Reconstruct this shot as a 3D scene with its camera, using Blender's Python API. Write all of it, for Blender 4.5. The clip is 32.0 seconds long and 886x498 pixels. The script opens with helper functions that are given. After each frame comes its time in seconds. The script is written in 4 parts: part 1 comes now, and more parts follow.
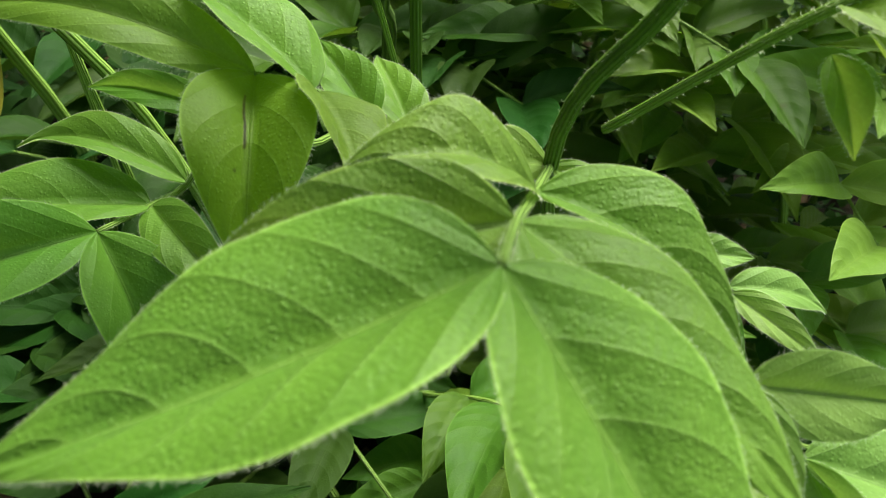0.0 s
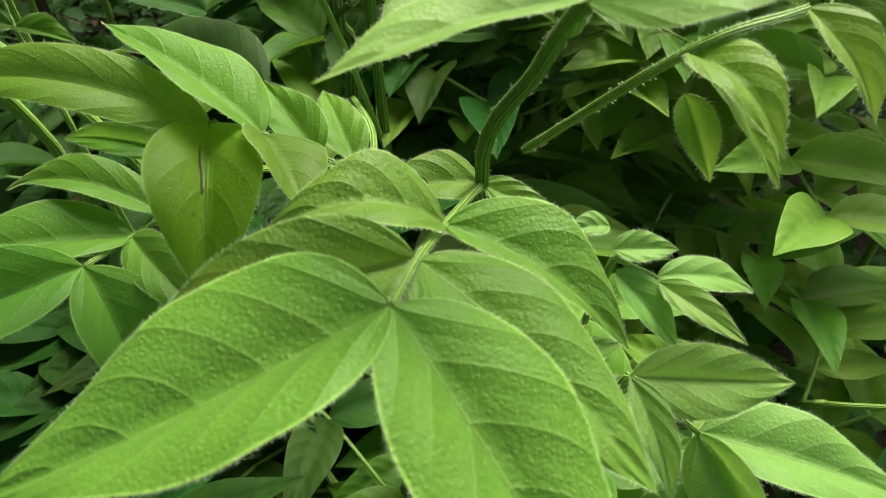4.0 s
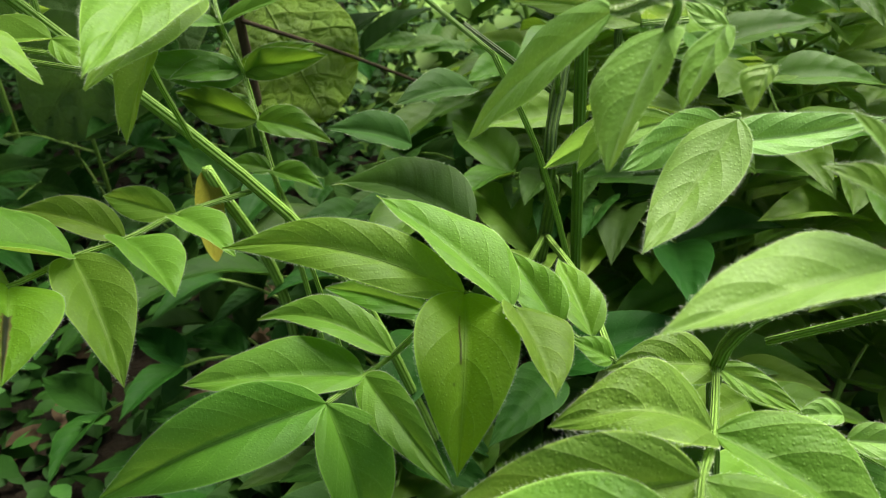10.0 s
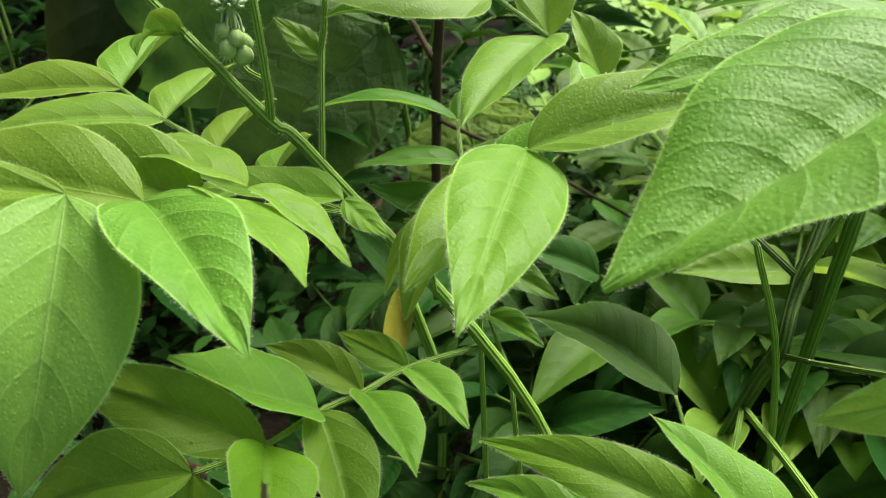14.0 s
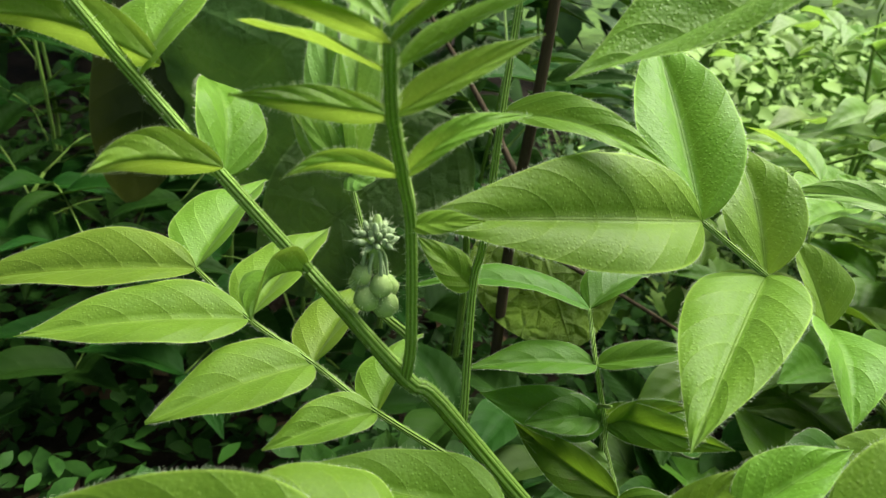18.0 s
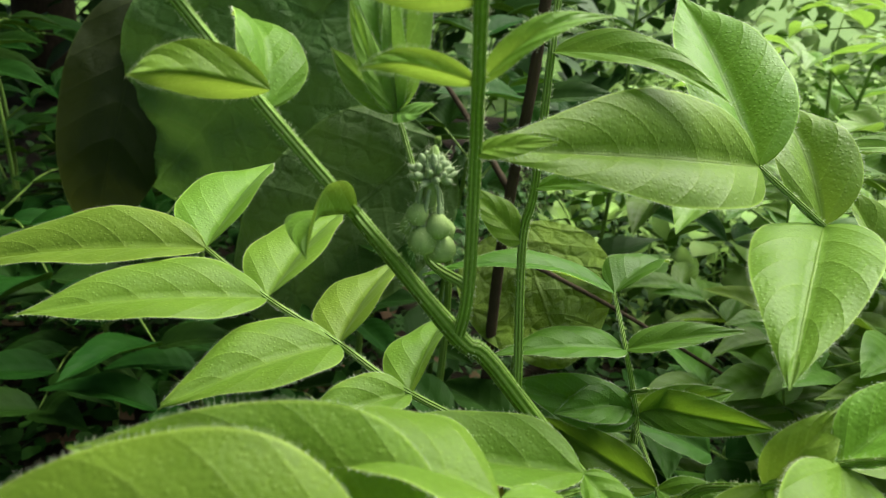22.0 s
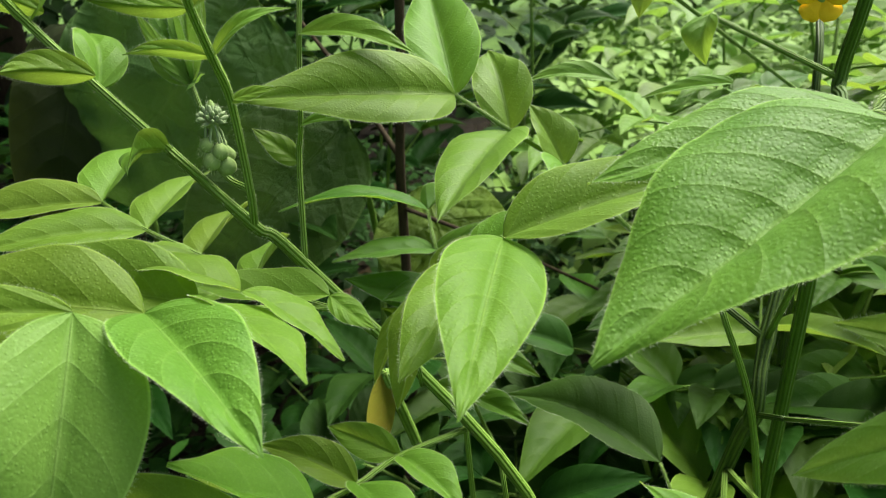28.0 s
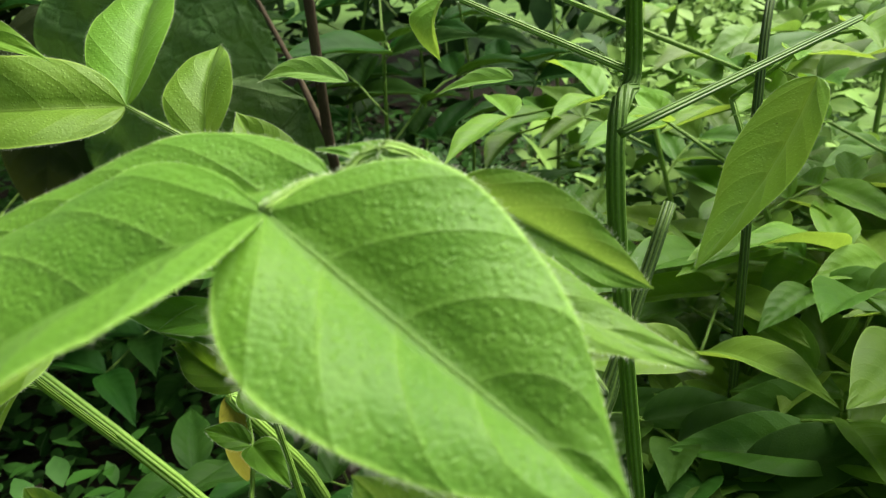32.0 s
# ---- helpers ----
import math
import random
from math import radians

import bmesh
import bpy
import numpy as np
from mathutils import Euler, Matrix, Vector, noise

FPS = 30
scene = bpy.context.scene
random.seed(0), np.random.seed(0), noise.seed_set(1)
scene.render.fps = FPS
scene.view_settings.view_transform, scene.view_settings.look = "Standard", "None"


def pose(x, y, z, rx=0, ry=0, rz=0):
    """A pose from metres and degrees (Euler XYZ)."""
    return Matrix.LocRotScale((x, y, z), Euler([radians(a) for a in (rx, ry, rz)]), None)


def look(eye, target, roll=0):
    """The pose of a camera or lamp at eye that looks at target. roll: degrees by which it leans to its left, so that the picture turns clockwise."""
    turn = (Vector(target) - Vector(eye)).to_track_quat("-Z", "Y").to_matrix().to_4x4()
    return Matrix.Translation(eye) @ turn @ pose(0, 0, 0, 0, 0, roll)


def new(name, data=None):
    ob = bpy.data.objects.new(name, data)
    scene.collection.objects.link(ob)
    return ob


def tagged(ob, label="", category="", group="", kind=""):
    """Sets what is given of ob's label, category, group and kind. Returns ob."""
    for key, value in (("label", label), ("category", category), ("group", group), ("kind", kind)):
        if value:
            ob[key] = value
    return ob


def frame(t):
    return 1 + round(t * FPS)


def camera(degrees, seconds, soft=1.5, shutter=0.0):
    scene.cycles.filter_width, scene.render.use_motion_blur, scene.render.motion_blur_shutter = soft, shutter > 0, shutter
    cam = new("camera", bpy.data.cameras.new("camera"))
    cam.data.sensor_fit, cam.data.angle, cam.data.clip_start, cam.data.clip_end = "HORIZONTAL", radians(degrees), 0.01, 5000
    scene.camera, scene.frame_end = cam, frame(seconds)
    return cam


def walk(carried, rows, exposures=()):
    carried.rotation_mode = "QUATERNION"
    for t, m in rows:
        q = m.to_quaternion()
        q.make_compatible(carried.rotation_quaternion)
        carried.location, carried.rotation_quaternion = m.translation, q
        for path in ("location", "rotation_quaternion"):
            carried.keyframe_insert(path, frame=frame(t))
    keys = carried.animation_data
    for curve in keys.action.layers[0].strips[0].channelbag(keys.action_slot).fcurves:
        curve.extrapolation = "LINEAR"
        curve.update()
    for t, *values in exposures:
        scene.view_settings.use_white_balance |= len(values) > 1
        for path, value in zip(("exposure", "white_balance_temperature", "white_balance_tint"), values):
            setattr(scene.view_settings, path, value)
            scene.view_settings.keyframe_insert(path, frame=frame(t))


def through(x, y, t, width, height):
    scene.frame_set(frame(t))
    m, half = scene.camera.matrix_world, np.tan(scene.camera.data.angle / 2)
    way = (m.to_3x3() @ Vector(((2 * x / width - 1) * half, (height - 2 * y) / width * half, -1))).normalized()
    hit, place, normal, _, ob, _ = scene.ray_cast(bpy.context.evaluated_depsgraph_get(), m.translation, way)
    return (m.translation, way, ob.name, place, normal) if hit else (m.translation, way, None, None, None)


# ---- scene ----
cam = camera(62.0, 32.0, soft=1.0)
cam.data.dof.use_dof, cam.data.dof.focus_distance, cam.data.dof.aperture_fstop = True, 0.16, 44.0
ROWS = [
    (0, 0.02381, 0.01910, 0.32399, 51.430, -3.210, 3.797),
    (0.5, 0.02674, 0.01374, 0.32724, 48.530, -2.002, 3.737),
    (1, 0.02912, 0.01214, 0.33021, 46.730, -1.579, 3.058),
    (1.5, 0.03128, 0.01258, 0.33201, 46.379, -1.152, 2.269),
    (2, 0.03178, 0.01235, 0.33269, 46.122, -0.927, 2.229),
    (2.5, 0.03245, 0.01176, 0.33350, 46.686, -0.914, 2.201),
    (3, 0.03327, 0.01139, 0.33404, 47.171, -1.145, 1.755),
    (3.5, 0.03407, 0.01196, 0.33588, 48.230, -0.785, 1.606),
    (4, 0.03476, 0.01180, 0.33947, 49.758, -0.138, 1.603),
    (4.5, 0.03452, 0.01026, 0.34344, 52.478, 1.579, 3.576),
    (6.5, 0.03296, 0.00372, 0.35070, 57.493, 2.195, 5.205),
    (7, 0.03203, 0.00789, 0.35224, 57.753, 2.111, 6.489),
    (7.5, 0.02777, 0.01240, 0.35481, 57.627, 2.006, 9.069),
    (8, 0.02672, 0.01502, 0.35408, 56.770, 2.917, 10.325),
    (8.5, 0.02503, 0.01482, 0.35277, 56.413, 4.077, 12.954),
    (9, 0.02206, 0.01410, 0.35246, 57.154, 3.039, 11.853),
    (9.5, 0.01735, 0.01328, 0.35514, 56.815, 2.565, 11.878),
    (10, 0.01451, 0.01197, 0.35664, 57.346, 2.444, 12.650),
    (10.5, 0.00937, 0.01151, 0.35998, 57.396, 2.400, 13.906),
    (11, 0.00535, 0.01212, 0.36210, 57.750, 3.110, 15.510),
    (11.5, 0.00153, 0.01431, 0.36323, 58.353, 2.852, 16.567),
    (12, -0.00499, 0.01519, 0.36638, 59.095, 2.078, 18.441),
    (12.5, -0.01091, 0.01786, 0.36847, 59.795, 1.399, 20.212),
    (13, -0.01431, 0.01906, 0.37187, 60.898, 0.514, 21.663),
    (13.5, -0.01812, 0.01934, 0.37575, 62.050, -0.607, 22.792),
    (15.5, -0.05171, 0.04653, 0.37907, 61.871, -3.189, 27.883),
    (16, -0.05867, 0.05442, 0.38135, 62.885, -3.430, 28.249),
    (16.5, -0.06467, 0.05337, 0.38624, 64.657, -3.407, 27.751),
    (17, -0.06958, 0.05470, 0.39010, 65.082, -4.491, 27.201),
    (17.5, -0.07320, 0.05703, 0.39309, 65.048, -4.489, 26.625),
    (18, -0.07687, 0.05969, 0.39649, 64.889, -4.897, 26.778),
    (18.5, -0.08183, 0.06181, 0.40450, 65.884, -5.034, 28.475),
    (19, -0.08697, 0.06269, 0.40950, 66.953, -5.286, 28.647),
    (19.5, -0.08845, 0.06346, 0.40772, 66.213, -5.424, 28.004),
    (20, -0.09245, 0.06033, 0.40223, 65.546, -6.293, 27.267),
    (20.5, -0.09377, 0.05831, 0.39489, 66.651, -5.662, 25.576),
    (21, -0.09103, 0.05706, 0.38850, 66.979, -5.280, 25.085),
    (21.5, -0.08870, 0.05760, 0.38272, 67.951, -4.395, 23.949),
    (22, -0.08930, 0.05631, 0.37740, 68.900, -4.805, 23.388),
    (22.5, -0.08724, 0.05679, 0.37266, 68.721, -4.224, 23.246),
    (23, -0.08466, 0.05620, 0.36803, 68.063, -2.681, 22.459),
    (23.5, -0.08061, 0.05594, 0.36315, 66.621, -2.085, 22.208),
    (24, -0.07782, 0.05244, 0.36028, 65.942, -1.444, 22.344),
    (24.5, -0.07682, 0.03996, 0.36664, 66.012, -2.232, 22.340),
    (26.5, -0.05293, 0.01287, 0.37010, 65.023, 0.131, 23.873),
    (27, -0.04587, 0.01314, 0.37058, 65.392, 0.757, 23.109),
    (27.5, -0.03713, 0.01457, 0.37223, 67.241, 1.328, 21.121),
    (28, -0.02581, 0.01485, 0.38184, 68.488, 1.133, 20.047),
    (28.5, -0.01051, 0.02104, 0.38448, 69.350, 1.602, 21.759),
    (29, 0.00922, 0.03540, 0.38427, 69.130, 1.329, 23.613),
    (29.5, 0.01784, 0.05202, 0.38479, 67.913, 2.116, 26.028),
    (30, 0.02126, 0.06188, 0.38645, 67.715, 2.792, 26.823),
    (30.5, 0.02750, 0.07234, 0.38570, 66.756, 3.659, 26.516),
    (31, 0.03075, 0.08117, 0.38689, 68.186, 5.373, 26.864),
    (31.5, 0.03488, 0.08688, 0.38696, 66.773, 4.605, 28.263),
    (32, 0.04072, 0.08968, 0.38090, 65.667, 3.963, 28.321),
]
walk(cam, [(t, pose(x, y, z, rx, ry, rz)) for t, x, y, z, rx, ry, rz in ROWS],
     [(0, 1.1), (4, 1.1), (8, 1.17), (12, 1.18), (18, 1.09), (24, 0.98), (28, 0.93), (32, 1.0)])

# ---- light: a bright overcast day in the half shade of trees ----
world = bpy.data.worlds.new("sky")
scene.world = world
world.use_nodes = True
sky = world.node_tree.nodes.new("ShaderNodeTexSky")
sky.sky_type, sky.sun_disc = "NISHITA", False
sky.sun_elevation, sky.sun_rotation = radians(58), radians(30)
sky.air_density, sky.dust_density, sky.ozone_density = 0.8, 5.0, 0.5
background = world.node_tree.nodes["Background"]
background.inputs["Strength"].default_value = 0.11
cloud = world.node_tree.nodes.new("ShaderNodeHueSaturation")
cloud.inputs["Saturation"].default_value = 0.7
world.node_tree.links.new(sky.outputs["Color"], cloud.inputs["Color"])
world.node_tree.links.new(cloud.outputs["Color"], background.inputs["Color"])
sun = new("sun", bpy.data.lights.new("sun", "SUN"))
sun.data.energy, sun.data.angle, sun.data.color = 5.1, radians(42), (1.0, 0.97, 0.88)
sun.matrix_world = look((0.8, 1.55, 2.75), (0, 0.2, 0.3))

MM = 0.001
rng = random.Random(7)


# ---- materials ----
def material(name):
    m = bpy.data.materials.new(name)
    m.use_nodes = True
    nt = m.node_tree
    nt.nodes.clear()
    return m, nt


def node(nt, kind, **values):
    n = nt.nodes.new("ShaderNode" + kind)
    for key, value in values.items():
        if key == "operation":
            n.operation = value
        elif key == "blend":
            n.blend_type = value
        elif key == "data":
            n.data_type = value
        else:
            n.inputs[key].default_value = value
    return n


def calc(nt, operation, a, b=None, c=None):
    n = nt.nodes.new("ShaderNodeMath")
    n.operation = operation
    for i, v in enumerate((a, b, c)):
        if v is None:
            continue
        if isinstance(v, (int, float)):
            n.inputs[i].default_value = v
        else:
            nt.links.new(v, n.inputs[i])
    return n.outputs[0]


def mix(nt, fac, a, b, blend="MIX"):
    n = nt.nodes.new("ShaderNodeMix")
    n.data_type, n.blend_type = "RGBA", blend
    for i, v in ((0, fac), (6, a), (7, b)):
        if isinstance(v, (int, float)):
            n.inputs[i].default_value = v
        elif isinstance(v, tuple):
            n.inputs[i].default_value = (*v, 1)
        else:
            nt.links.new(v, n.inputs[i])
    return n.outputs[2]


def ramp(nt, fac, lo, hi):
    n = nt.nodes.new("ShaderNodeMapRange")
    n.clamp = True
    n.inputs[1].default_value, n.inputs[2].default_value = lo, hi
    nt.links.new(fac, n.inputs[0])
    return n.outputs[0]


def leaf_material(name, blade, vein, second, through, veins=8.0, rough=0.5, relief=0.6, spots=0.0, scar=None, grain=1300.0, deep=0.0004, clear=0.36, hide=0.24, bloom=0.04, gloss=0.18, drawn=0.34):
    """A leaf: midrib and side veins by the leaf's own length and width, puckered between them, a little light through it."""
    m, nt = material(name)
    links = nt.links
    uv = nt.nodes.new("ShaderNodeUVMap")
    uv.uv_map = "blade"
    sep = nt.nodes.new("ShaderNodeSeparateXYZ")
    links.new(uv.outputs[0], sep.inputs[0])
    along, across = sep.outputs[0], calc(nt, "ABSOLUTE", calc(nt, "MULTIPLY_ADD", sep.outputs[1], 2.0, -1.0))
    info = nt.nodes.new("ShaderNodeObjectInfo")
    coord = nt.nodes.new("ShaderNodeTexCoord")
    place = coord.outputs["Object"]
    big = node(nt, "TexNoise", Scale=60.0, Detail=3.0)
    fine = node(nt, "TexNoise", Scale=900.0, Detail=3.0)
    pit = node(nt, "TexVoronoi", Scale=1500.0)
    net = nt.nodes.new("ShaderNodeTexVoronoi")
    net.feature = "F1" if grain > 300 else "DISTANCE_TO_EDGE"
    net.inputs["Scale"].default_value = grain
    for n in (big, fine, pit, net):
        links.new(place, n.inputs["Vector"])
    # side veins run forwards from the midrib and bend towards the tip
    bend = calc(nt, "MULTIPLY", calc(nt, "POWER", across, 1.25), 0.19)
    phase = calc(nt, "ADD", calc(nt, "SUBTRACT", along, bend), calc(nt, "MULTIPLY", big.outputs[0], 0.02))
    wave = calc(nt, "PINGPONG", calc(nt, "MULTIPLY", phase, veins), 0.5)
    side = calc(nt, "SUBTRACT", 1.0, ramp(nt, wave, 0.0, 0.085))
    side = calc(nt, "MULTIPLY", side, calc(nt, "SUBTRACT", 1.0, ramp(nt, across, 0.55, 0.98)))
    rib = calc(nt, "SUBTRACT", 1.0, ramp(nt, across, 0.006, 0.026))
    lines = calc(nt, "MAXIMUM", calc(nt, "MULTIPLY", side, 0.6), rib)
    tone = mix(nt, ramp(nt, big.outputs[0], 0.3, 0.7), blade, second)
    tone = mix(nt, calc(nt, "MULTIPLY", ramp(nt, fine.outputs[0], 0.3, 0.75), 0.12), tone, vein)
    cell = ramp(nt, net.outputs["Distance"], *((0.34, 0.10) if grain > 300 else (0.0, 0.22)))
    tone = mix(nt, calc(nt, "MULTIPLY", cell, 0.22 if grain > 300 else 0.05), tone, vein)
    tone = mix(nt, calc(nt, "MULTIPLY", lines, drawn), tone, vein)
    tone = mix(nt, calc(nt, "MULTIPLY", ramp(nt, across, 0.955, 0.99), 0.55), tone, tuple(min(1, c * 1.5) for c in vein))
    shift = node(nt, "HueSaturation", Saturation=1.0)
    links.new(calc(nt, "MULTIPLY_ADD", info.outputs["Random"], 0.03, 0.485), shift.inputs["Hue"])
    links.new(calc(nt, "MULTIPLY_ADD", info.outputs["Random"], 0.28, 0.84), shift.inputs["Value"])
    links.new(tone, shift.inputs["Color"])
    dust = node(nt, "TexNoise", Scale=2200.0, Detail=2.0)
    links.new(place, dust.inputs["Vector"])
    colour = mix(nt, 1.0, shift.outputs[0], mix(nt, ramp(nt, dust.outputs[0], 0.32, 0.68), (0.80, 0.82, 0.78), (1.0, 1.0, 1.0)), "MULTIPLY")
    speck = node(nt, "TexVoronoi", Scale=70.0)
    links.new(place, speck.inputs["Vector"])
    dot = calc(nt, "MULTIPLY", calc(nt, "LESS_THAN", speck.outputs["Distance"], 0.024), calc(nt, "GREATER_THAN", speck.outputs["Color"], 0.45))
    colour = mix(nt, calc(nt, "MULTIPLY", dot, 0.85), colour, (0.012, 0.014, 0.006))
    if spots:
        stain = node(nt, "TexNoise", Scale=150.0, Detail=4.0, Roughness=0.7)
        links.new(place, stain.inputs["Vector"])
        colour = mix(nt, calc(nt, "MULTIPLY", ramp(nt, stain.outputs[0], 0.72 - spots, 0.76), 0.85), colour, (0.07, 0.045, 0.015))
    if scar:
        lo, hi, mid, wide = scar
        off = calc(nt, "ABSOLUTE", calc(nt, "SUBTRACT", calc(nt, "ADD", sep.outputs[1], calc(nt, "MULTIPLY_ADD", big.outputs[0], 0.12, -0.06)), mid))
        ragged = calc(nt, "MULTIPLY_ADD", fine.outputs[0], wide * 1.4, wide * 0.3)
        mask = calc(nt, "LESS_THAN", off, ragged)
        mask = calc(nt, "MULTIPLY", mask, calc(nt, "MULTIPLY", calc(nt, "GREATER_THAN", along, lo), calc(nt, "LESS_THAN", along, hi)))
        colour = mix(nt, calc(nt, "MULTIPLY", mask, 0.9), colour, (0.09, 0.05, 0.02))
        gap = calc(nt, "MULTIPLY", mask, calc(nt, "LESS_THAN", off, calc(nt, "MULTIPLY", ragged, 0.55)))
        colour = mix(nt, gap, colour, (0.006, 0.005, 0.003))
    pillow = calc(nt, "POWER", calc(nt, "MULTIPLY", wave, 2.0), 0.6)
    height = calc(nt, "ADD", calc(nt, "MULTIPLY", pillow, 1.0), calc(nt, "MULTIPLY", dust.outputs[0], 0.16))
    height = calc(nt, "ADD", height, calc(nt, "MULTIPLY", cell, hide))
    height = calc(nt, "SUBTRACT", height, calc(nt, "MULTIPLY", rib, 0.4))
    height = calc(nt, "SUBTRACT", height, calc(nt, "MULTIPLY", calc(nt, "POWER", pit.outputs[0], 1.5), 0.24))
    bump = node(nt, "Bump", Strength=relief, Distance=deep)
    links.new(height, bump.inputs["Height"])
    face = node(nt, "BsdfPrincipled", Roughness=rough)
    face.inputs["Specular IOR Level"].default_value = gloss
    face.inputs["Sheen Weight"].default_value = bloom
    face.inputs["Sheen Roughness"].default_value = 0.45
    face.inputs["Sheen Tint"].default_value = (0.85, 1.0, 0.78, 1)
    links.new(colour, face.inputs["Base Color"])
    links.new(bump.outputs[0], face.inputs["Normal"])
    glow = node(nt, "BsdfTranslucent")
    links.new(mix(nt, 0.75, colour, through), glow.inputs["Color"])
    both = node(nt, "MixShader", Fac=clear)
    links.new(face.outputs[0], both.inputs[1])
    links.new(glow.outputs[0], both.inputs[2])
    out = nt.nodes.new("ShaderNodeOutputMaterial")
    links.new(both.outputs[0], out.inputs[0])
    return m


def plain_material(name, a, b, scale, rough, relief=0.3, depth=0.0005, stretch=(1, 1, 1), third=None):
    m, nt = material(name)
    links = nt.links
    coord = nt.nodes.new("ShaderNodeTexCoord")
    warp = nt.nodes.new("ShaderNodeMapping")
    warp.inputs["Scale"].default_value = stretch
    links.new(coord.outputs["Object"], warp.inputs[0])
    big = node(nt, "TexNoise", Scale=scale, Detail=4.0)
    fine = node(nt, "TexNoise", Scale=scale * 9, Detail=4.0)
    for n in (big, fine):
        links.new(warp.outputs[0], n.inputs["Vector"])
    tone = mix(nt, ramp(nt, big.outputs[0], 0.35, 0.65), a, b)
    tone = mix(nt, calc(nt, "MULTIPLY", ramp(nt, fine.outputs[0], 0.45, 0.7), 0.5), tone, third or b)
    face = node(nt, "BsdfPrincipled", Roughness=rough)
    face.inputs["Specular IOR Level"].default_value = 0.12
    links.new(tone, face.inputs["Base Color"])
    bump = node(nt, "Bump", Strength=relief, Distance=depth)
    links.new(calc(nt, "ADD", big.outputs[0], calc(nt, "MULTIPLY", fine.outputs[0], 0.5)), bump.inputs["Height"])
    links.new(bump.outputs[0], face.inputs["Normal"])
    out = nt.nodes.new("ShaderNodeOutputMaterial")
    links.new(face.outputs[0], out.inputs[0])
    return m


LEAF = leaf_material("leaf_green", (0.092, 0.198, 0.016), (0.27, 0.42, 0.07), (0.122, 0.24, 0.02), (0.38, 0.56, 0.06))
HAIRY = leaf_material("leaf_hairy", (0.082, 0.18, 0.018), (0.28, 0.43, 0.085), (0.112, 0.222, 0.022), (0.38, 0.57, 0.08), deep=0.0007, drawn=0.36)
YOUNG = leaf_material("leaf_young", (0.125, 0.235, 0.035), (0.31, 0.46, 0.12), (0.17, 0.29, 0.05), (0.38, 0.56, 0.08), bloom=0.12)
PALE = leaf_material("leaf_pale", (0.13, 0.25, 0.045), (0.27, 0.42, 0.12), (0.165, 0.30, 0.055), (0.30, 0.52, 0.06))
MATURE = leaf_material("leaf_mature", (0.042, 0.112, 0.008), (0.11, 0.21, 0.03), (0.06, 0.14, 0.010), (0.2, 0.36, 0.02), spots=0.06, bloom=0.02, gloss=0.15)
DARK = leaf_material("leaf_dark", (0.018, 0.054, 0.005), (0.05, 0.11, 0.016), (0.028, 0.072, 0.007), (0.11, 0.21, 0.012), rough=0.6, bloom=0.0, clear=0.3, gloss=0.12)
# a darker leaf copy: the left thicket's shade is put into its colour
LEAF_SHADED = leaf_material("leaf_shade_toned", (0.010, 0.042, 0.005), (0.03, 0.085, 0.014), (0.016, 0.055, 0.006), (0.06, 0.15, 0.01), rough=0.55, bloom=0.0, clear=0.15, gloss=0.06)
BROAD = leaf_material("leaf_broad", (0.065, 0.16, 0.026), (0.14, 0.26, 0.06), (0.09, 0.19, 0.034), (0.12, 0.24, 0.03), veins=7.0, relief=1.0, grain=90.0, deep=0.005, hide=0.4, clear=0.2)
OLIVE = leaf_material("leaf_olive", (0.020, 0.034, 0.006), (0.05, 0.07, 0.016), (0.03, 0.045, 0.008), (0.07, 0.09, 0.012), veins=7.0, relief=0.6, grain=60.0, deep=0.003)
YELLOW = leaf_material("leaf_yellowed", (0.25, 0.27, 0.03), (0.33, 0.36, 0.08), (0.3, 0.2, 0.04), (0.4, 0.4, 0.05), spots=0.1)
CRINKLE = leaf_material("leaf_crinkled", (0.10, 0.23, 0.012), (0.19, 0.34, 0.04), (0.14, 0.28, 0.015), (0.25, 0.4, 0.02), veins=6.0, relief=1.0, grain=110.0, deep=0.005, hide=0.5)
SCARRED = leaf_material("leaf_scarred", (0.105, 0.235, 0.011), (0.23, 0.40, 0.06), (0.135, 0.28, 0.015), (0.40, 0.6, 0.012), scar=(0.10, 0.26, 0.56, 0.010), clear=0.5)
EATEN = leaf_material("leaf_eaten", (0.115, 0.255, 0.012), (0.25, 0.42, 0.06), (0.15, 0.31, 0.015), (0.44, 0.64, 0.012), scar=(0.18, 0.68, 0.52, 0.05), clear=0.45)


